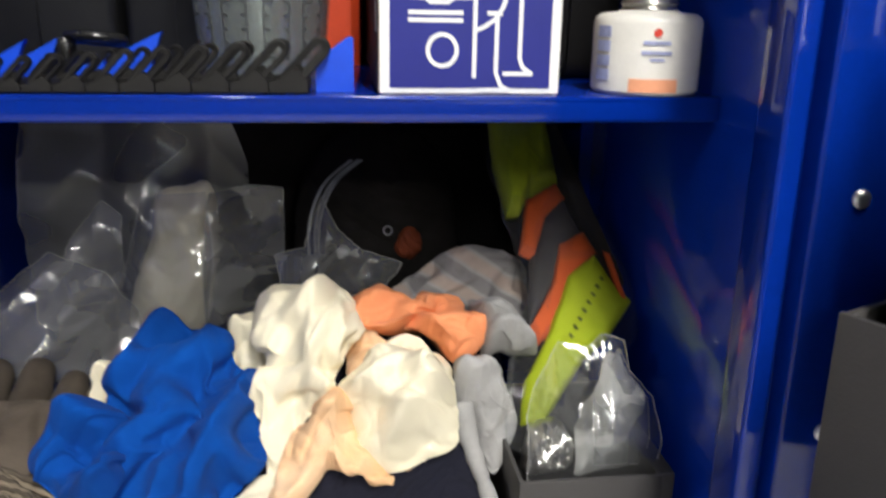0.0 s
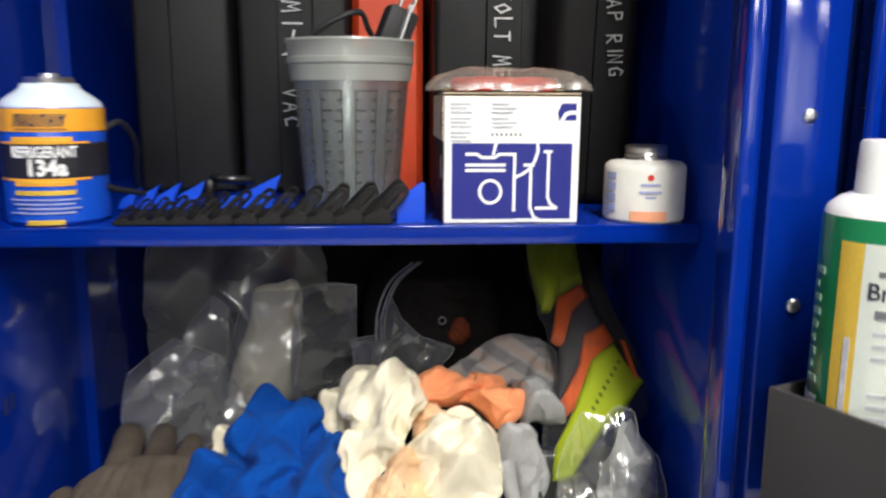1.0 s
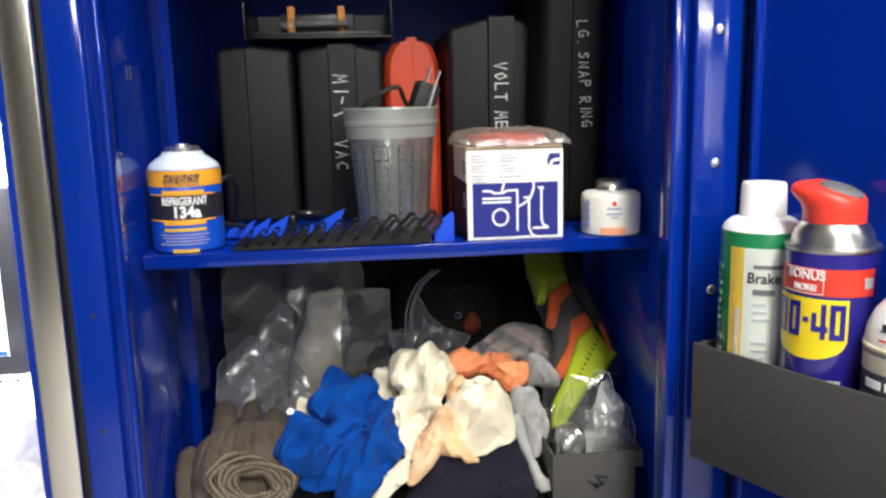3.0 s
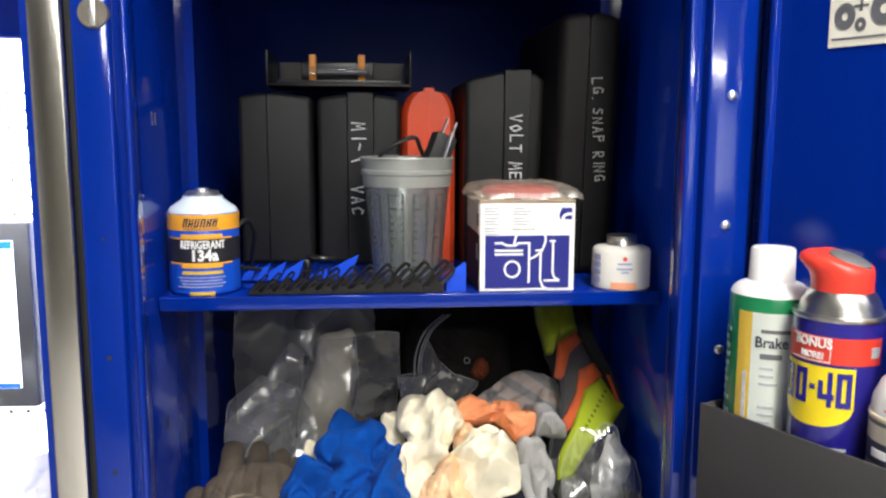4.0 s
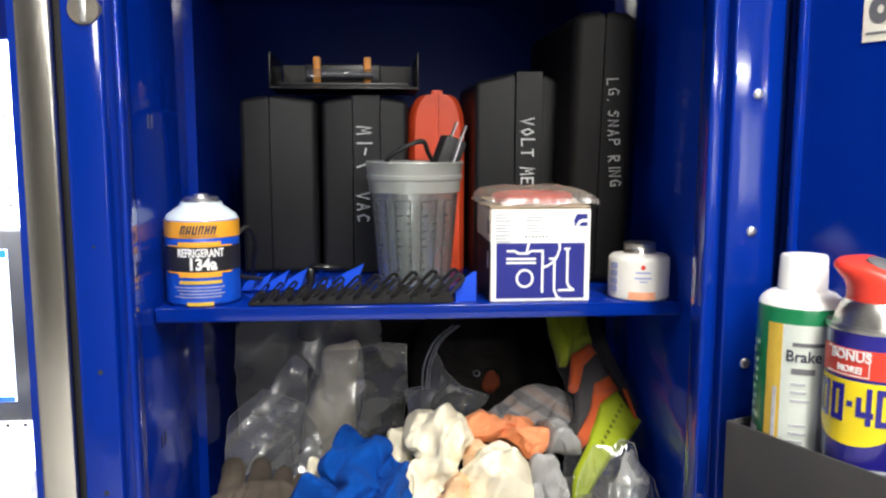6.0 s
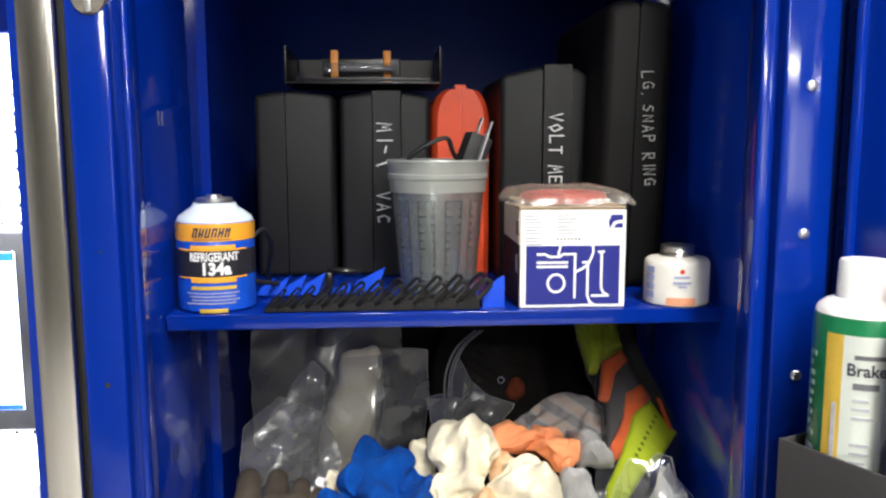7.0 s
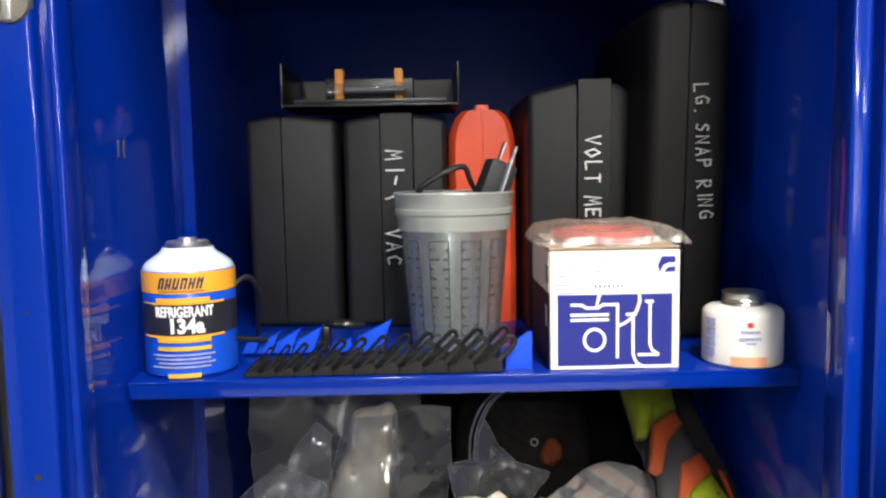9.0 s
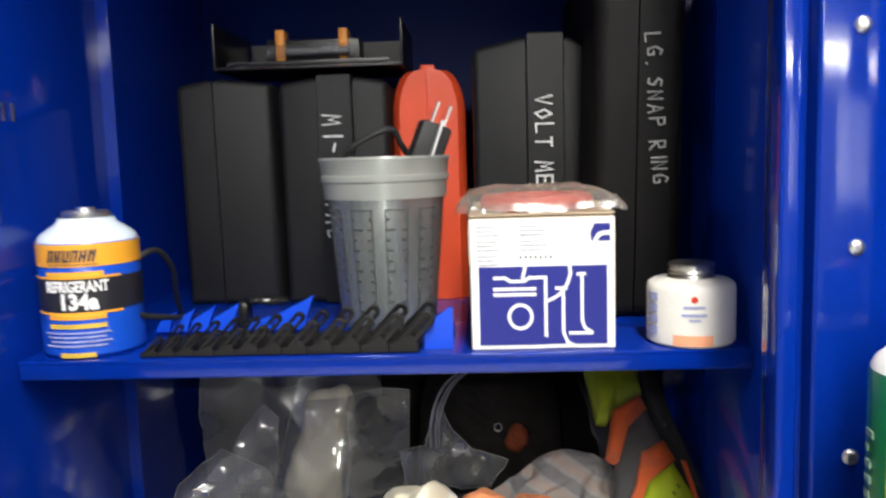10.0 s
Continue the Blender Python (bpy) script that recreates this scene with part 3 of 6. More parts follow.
# ---- the workshop round it ----
tagged(part("floor", box(-4, 3, -5, 1.4, -0.1, 0), CONCRETE), "worn sealed grey concrete workshop floor", "floor", kind="structure")
tagged(part("ceiling", box(-4, 3, -5, 1.4, 3.2, 3.3), CEIL), "grey painted workshop ceiling with tube lights", "ceiling", kind="structure")
tagged(part("wall_north", box(-4, 3, 1.3, 1.4, 0, 3.2), PAINT_WALL), "plain grey painted workshop wall", "wall", kind="structure")
tagged(part("wall_south", box(-4, 3, -5.1, -5, 0, 3.2), PAINT_WALL), "plain grey painted workshop wall", "wall", kind="structure")
tagged(part("wall_west", box(-4.1, -4, -5, 1.4, 0, 3.2), WHITE_WALL), "plain white painted workshop wall", "wall", kind="structure")
tagged(part("wall_east", box(3, 3.1, -5, 1.4, 0, 3.2), PAINT_WALL), "plain grey painted workshop wall", "wall", kind="structure")
window_glow = mat("daylit_frosted_glass", (0.90, 0.95, 1.0), 0.4, 0, 0.03, 3, emit=2.6)
window = thing("window_1", pose(2.25, -5.0, 2.45), "high frosted workshop window in a white frame", "window", kind="structure")
part("pane", box(-0.68, 0.68, 0.004, 0.016, -0.38, 0.38), window_glow, window, "frosted daylit pane", local=True)
for x in (-0.72, -0.02, 0.68):
    part("frame", box(x, x + 0.04, 0.002, 0.04, -0.38, 0.38, 0.003), FIXTURE, window, local=True)
for z in (-0.42, 0.38):
    part("frame", box(-0.72, 0.72, 0.002, 0.04, z, z + 0.04, 0.003), FIXTURE, window, local=True)
tube_light = thing("ceiling_light", pose(0.20, -0.75, 2.96, 0, 0, 90), "white enamel tube light with a lit diffuser", "ceiling light", "tube lights under the ceiling")
part("housing", box(-0.65, 0.65, -0.15, 0.15, 0.0, 0.24, 0.01), FIXTURE, tube_light, local=True)
part("diffuser", box(-0.62, 0.62, -0.13, 0.13, -0.03, -0.002, 0.008), TUBE, tube_light, "lit white diffuser", local=True)
copy_thing(tube_light, pose(0.25, -1.95, 2.96, 0, 0, 90))
# unseen fixtures to go with the two added lamps farther back
copy_thing(tube_light, pose(-0.7, -3.3, 2.96, 0, 0, 90))
copy_thing(tube_light, pose(1.10, -4.10, 2.96))

# ---- blue steel locker ----
XL, XR, YF, YB = -0.374, 0.158, 0.374, 0.930      # inside of the walls, front and back
ZB, ZS, ZT = 1.137, 1.460, 1.940                  # bottom deck, shelf top, roof
locker = thing("tool_locker", pose(-0.108, 0.6, 0), "glossy blue steel tool locker standing open, cluttered shelves", "locker")
part("back_panel", box(-0.400, 0.188, YB, YB + 0.012, 0.02, ZT, 0.002), BLUE_SHADED, locker)
part("roof_panel", box(-0.401, 0.189, YF + 0.006, YB, ZT, ZT + 0.03, 0.003), BLUE, locker)
part("bottom_deck", box(XL + 0.001, XR - 0.001, 0.468, YB - 0.001, ZB - 0.016, ZB, 0.002), BLUE, locker)
for side, x_in, x_out, step in (("left", XL, -0.4025, 1), ("right", XR, 0.1895, -1)):
    lo, hi = min(x_in, x_out), max(x_in, x_out)
    b = box(lo, hi, YF + 0.028, YB, 0.02, ZT, 0.0015)
    # the deeper half of the wall is a thicker shelf standard
    ys = 0.668 if step > 0 else 0.735
    box(min(x_in - step * 0.001, x_in + step * 0.011), max(x_in - step * 0.001, x_in + step * 0.011), ys, YB, 0.02, ZT - 0.004 if step < 0 else 1.795, 0, b)
    part("side_panel", b, BLUE, locker)
    # front post with a rolled lip and a groove beside it
    f0, f1 = (x_out, -0.3715) if step > 0 else (0.1455, x_out)
    post = part("door_post", box(f0, f1, YF, YF + 0.027, 0.02, ZT, 0.0025, None, 3), BLUE, locker)
    g0, g1 = (-0.3640, -0.3585) if step > 0 else (0.1280, 0.1395)
    part("lip", box(g0, g1, YF + 0.004, YF + 0.030, 0.02, ZT - 0.002, 0.0022, None, 3), BLUE, locker)
    part("groove", box(min(f1, g1) - 0.0005 if step > 0 else g1 - 0.0005, max(f0, g0) + 0.0005 if step < 0 else g0 + 0.0005, YF + 0.014, YF + 0.026, 0.02, ZT - 0.003, 0), BLUE, locker)
    if step > 0:
        for z in (1.431, 1.326, 1.536):
            r = 0.0022 if z < 1.5 else 0.0012
            h = lathe([(0, 0.0), (r, 0.0), (r, -0.0006), (r * 0.7, -0.0006)], 16)
            h.transform(pose(-0.3855, YF - 0.0003, z, 90))
            part("bolt_hole", h, BLACK_RUBBER, post)
        lock = lathe([(0.0125, 0.004), (0.0125, -0.001), (0.0118, -0.002), (0.0, -0.002)], 40)
        lock.transform(pose(-0.3835, YF, 1.7240, -90))
        part("lock_plate", lock, mat("tarnished_brown_metal", (0.20, 0.18, 0.15), 0.5, 0.6, 0.25, 90, 0.1, 600), post, "scuffed round metal lock plate")
        b = box(-0.3862, -0.3808, YF - 0.004, YF - 0.0015, 1.7135, 1.7345, 0.001)
        part("lock_bolt", b, CHROME, post, "bright lock bolt")
    else:
        for k in range(7):
            z = 1.076 + 0.1172 * k
            h = lathe([(0.0046, 0.0), (0.0045, 0.0008), (0.0036, 0.0020), (0.0016, 0.0026), (0.0, 0.0022)], 20)
            h.transform(pose(0.1675, YF, z, 90))
            part("rivet", h, CHROME, post, "domed zinc rivet")
part("hinge_leaf", box(0.1892, 0.2010, YF + 0.0005, YF + 0.004, 0.03, 1.935, 0.001), BLUE_SHADED, locker)
# slots punched in the left wall
for x, z in ((0.0, 1.640), (0.0, 1.320)):
    b = bmesh.new()
    for k in (-1, 1):
        box(XL - 0.0002, XL + 0.0006, 0.513 + k * 0.006, 0.516 + k * 0.006, z - 0.006, z + 0.007, 0, b)
    part("shelf_slot", b, BARE if z > 1.5 else BLACK_RUBBER, locker)
# shelf: folded sheet with a rounded front lip
b = box(XL + 0.002, XR - 0.003, 0.494, 0.922, ZS - 0.004, ZS, 0.001)
box(XL + 0.002, XR - 0.003, 0.494, 0.507, ZS - 0.0148, ZS - 0.0002, 0.0025, b, 3)
part("shelf", b, BLUE, locker, "blue steel shelf with a folded front lip")

# ---- the open door, in its own frame: x away from the hinge, -y towards the inside ----
DOOR = pose(0.194, 0.356, 0, 0, 0, -64.5)
door = thing("locker_door", DOOR, "glossy blue steel locker door swung wide open", "door")
b = box(0.004, 0.575, 0.0, 0.022, 0.03, 1.935, 0.003, None, 3)
part("door_skin", b, BLUE, door, local=True)
b = box(-0.0005, 0.006, -0.006, 0.020, 0.03, 1.935, 0.002)
part("hinge_leaf", b, BLUE, door, local=True)
for k in range(51):
    z = 0.19 + 0.034 * k
    h = lathe([(0, z), (0.0072, z), (0.0078, z + 0.0008), (0.0078, z + 0.0327), (0.0072, z + 0.0335), (0, z + 0.0335)], 14)
    h.transform(Matrix.Translation((-0.0065, 0.0075, 0)))
    part("hinge_knuckle", h, BLUE_SHADED, door, local=True)

# tray on the door
tray = thing("door_tray", DOOR @ pose(0.178, -0.036, 1.289), "dark grey steel tray hung inside the locker door", "tray")
b = bmesh.new()
box(-0.176, 0.18, -0.036, -0.033, 0, 0.105, 0.0008, b)
part("front_panel", b, GREY_BOX, tray, local=True)
part("bottom_panel", box(-0.1755, 0.1795, -0.0329, 0.0329, 0.0005, 0.0035), GREY_BOX, tray, local=True)
part("back_panel", box(-0.1755, 0.1795, 0.033, 0.0355, 0, 0.105, 0.0008), GREY_BOX, tray, local=True)
for x in (-0.1755, 0.1765):
    part("side_panel", box(x, x + 0.003, -0.0329, 0.0329, 0.0036, 0.1045, 0.0006), GREY_BOX, tray, local=True)


def can_frame(s, z, face):
    """Base of a can standing in the door tray, its front turned by face degrees."""
    p = DOOR @ Vector((s, -0.0362, 0))
    return pose(p.x, p.y, z, 0, 0, face)


TRAY_Z = 1.2935
# green brake cleaner
R = 0.0325
can = thing("brake_cleaner_can", can_frame(0.040, TRAY_Z, -42), "green and silver brake cleaner spray can with white cap", "spray can", "spray cans in the door tray")
part("body", lathe([(0, 0.001), (R - 0.002, 0), (R, 0.003), (R, 0.200), (R - 0.001, 0.2025)], 56), GREEN, can, local=True)
part("shoulder", lathe([(R - 0.0005, 0.2020), (R - 0.001, 0.2035), (0.030, 0.2065), (0.025, 0.2105), (0.0190, 0.2130)], 56), WHITE_CAP, can, local=True)
part("cap", lathe([(0.0190, 0.210), (0.0185, 0.212), (0.0177, 0.2385), (0.0165, 0.2405), (0, 0.241)], 48), WHITE_CAP, can, "white plastic cap", local=True)
part("gold_panel", band(R, 0.0, 0.190, -30, -8), GOLD, can, local=True)
part("silver_panel", band(R, 0.0, 0.190, -8, 74), SILVER, can, local=True)
part("white_panel", band(R, 0.0, 0.102, -75, -44), WHITE, can, local=True)
b = text("Brake", 0.0125, pose(0.0115, 0, 0.1655), 0.9, bold=0.0002)
part("lettering", wrap(b, R + 0.0006), INK, can, local=True)
b = bars([(0.003, 0.020, 0.1520, 0.1565), (0.003, 0.026, 0.1735, 0.1765)])
part("print_bars", wrap(b, R + 0.0006), GREY_CAP, can, local=True)
rnd = random.Random(4)
b = bars([(0.003, 0.012 + rnd.random() * 0.014, z, z + 0.0022) for z in [0.143 - 0.0065 * k for k in range(15)] if rnd.random() < 0.8])
part("print_bars", wrap(b, R + 0.0006), GREY_INK, can, local=True)
b = bars([(-0.036, -0.0325 + rnd.random() * 0.006, z, z + 0.0035) for z in [0.17 - 0.0075 * k for k in range(9)]])
part("print_bars", wrap(b, R + 0.0006), mat("pale_green_print", (0.22, 0.36, 0.26), 0.4, 0, 0.1, 60), can, local=True)
b = bars([(-0.0105, -0.0075, 0.05, 0.14)])
part("print_bars", wrap(b, R + 0.0006), GREY_INK, can, local=True)

# blue and yellow lubricant
R = 0.0335
can = thing("lubricant_can", can_frame(0.1035, TRAY_Z, -34), "dark blue and yellow lubricant can with a red smart cap", "spray can", "spray cans in the door tray")
part("body", lathe([(0, 0.001), (R - 0.002, 0), (R, 0.003), (R, 0.1955)], 56), NAVY_CAN, can, local=True)
part("rim", lathe([(R, 0.1945), (R + 0.0010, 0.1955), (R + 0.0012, 0.1970), (R + 0.0004, 0.1990), (R - 0.003, 0.1985), (0.0300, 0.2005), (0.0285, 0.2065), (0.0250, 0.2130), (0.0215, 0.2160)], 56), BARE, can, "bare metal shoulder and rim", local=True)
# smart cap: a collar under a hood whose nose juts to one side and whose top falls away to the other
prof = [(0.0242, 0.2060), (0.0250, 0.2068), (0.0250, 0.2140), (0.0250, 0.2200), (0.0249, 0.2260), (0.0246, 0.2320), (0.0238, 0.2370), (0.0222, 0.2410), (0.0195, 0.2438), (0.0150, 0.2455), (0.0090, 0.2462), (0, 0.2464)]
cap = lathe(prof, 56)
for v in cap.verts:
    k = (v.co.z - 0.2060) / 0.0404
    nose = max(0.0, -v.co.x / 0.025)
    rise = min(1.0, max(0.0, (k - 0.22) / 0.5))
    v.co.x -= nose ** 1.4 * rise * rise * (3 - 2 * rise) * 0.012
    v.co.z -= 0.013 * max(0.0, (v.co.x + 0.012) / 0.037) ** 1.2 * max(0.0, k) ** 2
    v.co.z -= 0.008 * max(0.0, -v.co.y / 0.025) * max(0.0, k) ** 3
    v.co.z += 0.004 * nose * max(0.0, k) * (1 - k) * 4 * (1 if v.co.x < -0.02 else 0.5)
for v in cap.verts:
    v.co = Vector((v.co.x * 0.90, v.co.y * 0.90, 0.2145 + (v.co.z - 0.2060) * 0.80))
part("cap", cap, RED_CAP, can, "red smart-straw cap", local=True)
b = lathe([(0.0, 0.0030), (0.012, 0.0026), (0.0170, 0.0012), (0.0180, -0.0020)], 36)
for v in b.verts:
    v.co.y *= 0.50
b.transform(pose(0.0045, -0.0078, 0.2400, 24, 19, 0) @ Matrix.Scale(0.9, 4))
part("trigger", b, mat("mid_grey_trigger_plastic", (0.10, 0.10, 0.105), 0.55, 0, 0.15, 60), can, "grey trigger pad", local=True)
part("red_band", band(R, 0.1630, 0.1835, -82, 62), RED_PRINT, can, local=True)
part("yellow_panel", band(R, 0.1280, 0.1605, -82, 26), YELLOW, can, local=True)
b = bmesh.new()  # curved lower edge of the yellow shield
edge = [-0.0164 + 0.0310 * math.sin(math.pi * (k / 40 - 0.5)) for k in range(41)]
above = [b.verts.new((x, 0, 0.1285)) for x in edge]
below = [b.verts.new((x, 0, 0.1282 - 0.015 * math.sqrt(max(0, 1 - ((x + 0.0164) / 0.0310) ** 2)))) for x in edge]
for k in range(40):
    b.faces.new((below[k], below[k + 1], above[k + 1], above[k]))
part("yellow_panel", wrap(b, R + 0.0003), YELLOW, can, local=True)
# the maker's mark as plain blue blocks
blk = [(-0.040, -0.0285), (-0.0255, -0.0150), (-0.0125, -0.0085), (-0.0060, 0.0050), (0.0068, 0.0175)]
for i, (x0, x1) in enumerate(blk):
    b = bmesh.new()
    if i == 2:
        box(x0, x1, -0.0002, 0.0002, 0.1420, 0.1460, 0, b)
    elif i == 3:
        box(x0 + 0.0065, x1 - 0.001, -0.0002, 0.0002, 0.1300, 0.1570, 0, b)
        box(x0, x1 + 0.0005, -0.00022, 0.00022, 0.1355, 0.1400, 0, b)
        box(x0, x0 + 0.0035, -0.00021, 0.00021, 0.1355, 0.1500, 0, b)
    else:
        w = (x1 - x0) * 0.36
        box(x0, x0 + w, -0.0002, 0.0002, 0.1300, 0.1570, 0, b)
        box(x1 - w, x1, -0.0002, 0.0002, 0.1300, 0.1570, 0, b)
        box(x0, x1, -0.00021, 0.00021, 0.1300, 0.1345, 0, b)
        box(x0, x1, -0.00021, 0.00021, 0.1525, 0.1570, 0, b)
    part("brand_mark", wrap(b, R + 0.0007, -7), NAVY_CAN, can, local=True)
b = text("BONUS", 0.0098, pose(-0.0175, 0, 0.1780), 0.95, bold=0.0002)
add(b, text("MORE!", 0.0066, pose(-0.0170, 0, 0.1685), 0.95, bold=0.0002))
box(-0.0035, -0.0030, -0.0003, 0.0003, 0.1640, 0.1825, 0, b)
box(-0.0370, -0.0030, -0.0003, 0.0003, 0.1640, 0.1646, 0, b)
box(-0.0370, -0.0030, -0.0003, 0.0003, 0.1820, 0.1826, 0, b)
part("lettering", wrap(b, R + 0.0007), WHITE, can, local=True)
b = bars([(0.0265, 0.0345, 0.169, 0.177), (-0.022, -0.004, 0.0935, 0.0955), (-0.0035, 0.012, 0.0965, 0.0985), (0.008, 0.014, 0.022, 0.025)])
part("print_bars", wrap(b, R + 0.0007), GREY_INK, can, local=True)

# cream can with a yellow cap
R = 0.0330
can = thing("starter_spray_can", can_frame(0.171, TRAY_Z, -37), "cream spray can with domed top and yellow cap", "spray can", "spray cans in the door tray")
part("body", lathe([(0, 0.001), (R - 0.002, 0), (R, 0.003), (R, 0.132), (R + 0.0008, 0.1335), (R + 0.0004, 0.135), (R - 0.001, 0.136)], 56), CREAM_CAN, can, local=True)
part("shoulder", lathe([(R - 0.0005, 0.1355), (0.0315, 0.146), (0.027, 0.157), (0.021, 0.165), (0.0185, 0.1675)], 56), WHITE_CAP, can, local=True)
part("cap", lathe([(0.0185, 0.166), (0.0185, 0.199), (0.0175, 0.2015), (0, 0.202)], 48), YELLOW_CAP, can, "yellow plastic cap", local=True)
part("trim_band", band(R, 0.1285, 0.1315, -180, 180), GREY_CAP, can, local=True)
part("black_band", band(R, 0.1000, 0.1160, -80, 34), INK, can, local=True)
part("red_band", band(R, 0.0900, 0.0960, -80, 34), ORANGE_PRINT, can, local=True)
part("pale_panel", band(R, 0.0180, 0.0600, -66, 26), GOLD, can, local=True)
b = bars([(-0.034, -0.020, 0.105, 0.111), (-0.017, 0.004, 0.105, 0.111)])
part("print_bars", wrap(b, R + 0.0007), WHITE, can, local=True)
b = bars([(-0.036, -0.028, 0.070, 0.084), (-0.026, -0.018, 0.070, 0.084), (-0.016, -0.010, 0.070, 0.084), (-0.008, -0.001, 0.070, 0.084)])
part("print_bars", wrap(b, R + 0.0006), RED_PRINT, can, local=True)
b = bars([(-0.034, 0.004 - 0.003 * (k % 3), 0.065 - 0.004 * k, 0.0663 - 0.004 * k) for k in range(9)])
part("print_bars", wrap(b, R + 0.0007), GREY_INK, can, local=True)
b = bars([(-0.022, -0.017, 0.147, 0.1525), (-0.0155, -0.0125, 0.147, 0.1525), (-0.010, 0.004, 0.147, 0.1525), (0.010, 0.018, 0.147, 0.1525)])
part("print_bars", wrap(b, 0.0318), INK, can, local=True)
b = bars([(-0.024, 0.010, 0.140, 0.1415)])
part("print_bars", wrap(b, 0.0334), RED_PRINT, can, local=True)

# parts sheet stuck on the door
sheet = thing("parts_sticker", DOOR @ pose(0.0, 0, 0), "cream paper sticker with pictures of gear wheels", "sticker")
part("paper", box(0.053, 0.150, -0.0008, -0.0002, 1.697, 1.790), mat("cream_paper", (0.80, 0.77, 0.66), 0.7, 0, 0.05, 40), sheet, local=True)
for x, z, r in ((0.0665, 1.7205, 0.0105), (0.0800, 1.7130, 0.0055), (0.0985, 1.7230, 0.0125)):
    b = lathe([(r * 0.3, 0), (r * 0.3, 0.0004), (r, 0.0004), (r, 0)], 28)
    for v in b.verts:
        v.co.x *= 0.85
    b.transform(pose(x, -0.0008, z, 90))
    part("gear_picture", b, GREY_CAP, sheet, local=True)
b = bars([(0.074, 0.086, 1.7265, 1.7285), (0.0790, 0.0810, 1.7235, 1.7320), (0.056, 0.147, 1.7025, 1.7040)])
b.transform(Matrix.Translation((0, -0.001, 0)))
part("print_bars", b, GREY_CAP, sheet, local=True)
b = bars([(0.057, 0.147, 1.7365, 1.7420)])
b.transform(Matrix.Translation((0, -0.001, 0)))
part("print_bars", b, ORANGE_PRINT, sheet, local=True)
b = bars([(0.062, 0.147, 1.7480, 1.7890)])
b.transform(Matrix.Translation((0, -0.001, 0)))
part("picture", b, GREY_CAP, sheet, local=True)

# ---- bench hutch next door ----
hutch = thing("bench_hutch", pose(-1.1, 0.6, 0), "blue steel workbench hutch with stainless edge and white pegboard", "workbench")
part("edge_trim", box(-0.4375, -0.4085, 0.372, 0.392, 0.95, 2.05, 0.004, None, 3), STEEL, hutch, "brushed stainless corner trim")
part("side_panel", box(-0.4425, -0.4130, 0.3735, 0.95, 0.02, 2.05, 0.001), BLUE, hutch)
# the dark of the gap beside the locker, built as a black strip
part("gap_strip", box(-0.4125, -0.4030, 0.386, 0.90, 0.02, 2.00), BLACK_RUBBER, hutch, "black strip filling the shaded gap")
part("pegboard", box(-1.75, -0.443, 0.92, 0.94, 1.10, 2.05), PEG, hutch, "white pegboard back panel")
part("top_panel", box(-1.75, -0.443, 0.40, 0.92, 1.86, 1.90, 0.002), BLUE, hutch)
part("valance", box(-1.75, -0.4432, 0.62, 0.64, 1.729, 1.86, 0.002), BLUE, hutch)
part("worktop", box(-1.75, -0.443, 0.30, 0.92, 1.06, 1.10, 0.003), STEEL, hutch, "stainless worktop")
part("cupboard", box(-1.75, -0.443, 0.33, 0.92, 0.02, 1.06, 0.003), BLUE, hutch)
part("strip_light", box(-1.42, -0.50, 0.645, 0.68, 1.83, 1.858, 0.004), STRIP, hutch, "lit strip light")
hole = lathe([(0.0032, 0), (0.0032, 0.0006), (0, 0.0006)], 12)
hole.transform(pose(0, 0, 0, 90))
first = None
for i in range(12):
    for k in range(22):
        if first is None:
            first = part("peg_hole", hole, BLACK_RUBBER, hutch)
            first.location = (-0.48, 0.9199, 1.15)
        else:
            h = first.copy()
            scene.collection.objects.link(h)
            h.location = (-0.48 - 0.0254 * i, 0.9199, 1.15 + 0.0254 * k)
monitor = thing("computer_monitor", pose(-0.80, 0.75, 1.1001), "black framed computer monitor with a bright white screen", "monitor")
part("casing", box(-1.02, -0.598, 0.752, 0.785, 1.262, 1.512, 0.005), BEZEL, monitor)
part("screen", box(-1.00, -0.619, 0.7505, 0.7525, 1.290, 1.487), SCREEN, monitor, "lit white screen")
b = bars([(-1.00, -0.620, 1.477, 1.4868)])
b.transform(Matrix.Translation((0, 0.750, 0)))
part("title_bar", b, LABEL_BLUE, monitor)
b = bars([(-1.00, -0.620, 1.2905, 1.297)])
b.transform(Matrix.Translation((0, 0.750, 0)))
part("task_bar", b, LABEL_BLUE, monitor)
part("stand", box(-0.86, -0.76, 0.755, 0.80, 1.112, 1.27, 0.004), BEZEL, monitor)
part("foot", box(-0.93, -0.69, 0.70, 0.86, 1.1005, 1.113, 0.004), BEZEL, monitor)
b = tube(smooth_loop([(-0.575, 0.80, 1.345), (-0.585, 0.79, 1.33), (-0.602, 0.79, 1.30), (-0.608, 0.80, 1.25), (-0.60, 0.82, 1.18), (-0.60, 0.86, 1.106)], 24, False), 0.004)
tagged(part("white_cable", b, WHITE_CAP), "white cable hanging behind the monitor", "cable")
b = crumple([(-0.70, 1.102), (-0.69, 1.20), (-0.64, 1.268), (-0.57, 1.275), (-0.50, 1.255), (-0.465, 1.18), (-0.47, 1.102), (-0.58, 1.100)], 0.63, 1.15, 0.35, 0.03, (1.5, 1.25), 30, 21, layer=0.016)
tagged(part("shop_towel", b, mat("white_shop_towel", (0.80, 0.80, 0.79), 0.9, 0, 0.05, 30, 0.4, 1500)), "crumpled white shop towel on the worktop", "towel")
# ---- upper shelf ----
S = ZS + 0.0003
# black moulded tool cases along the back


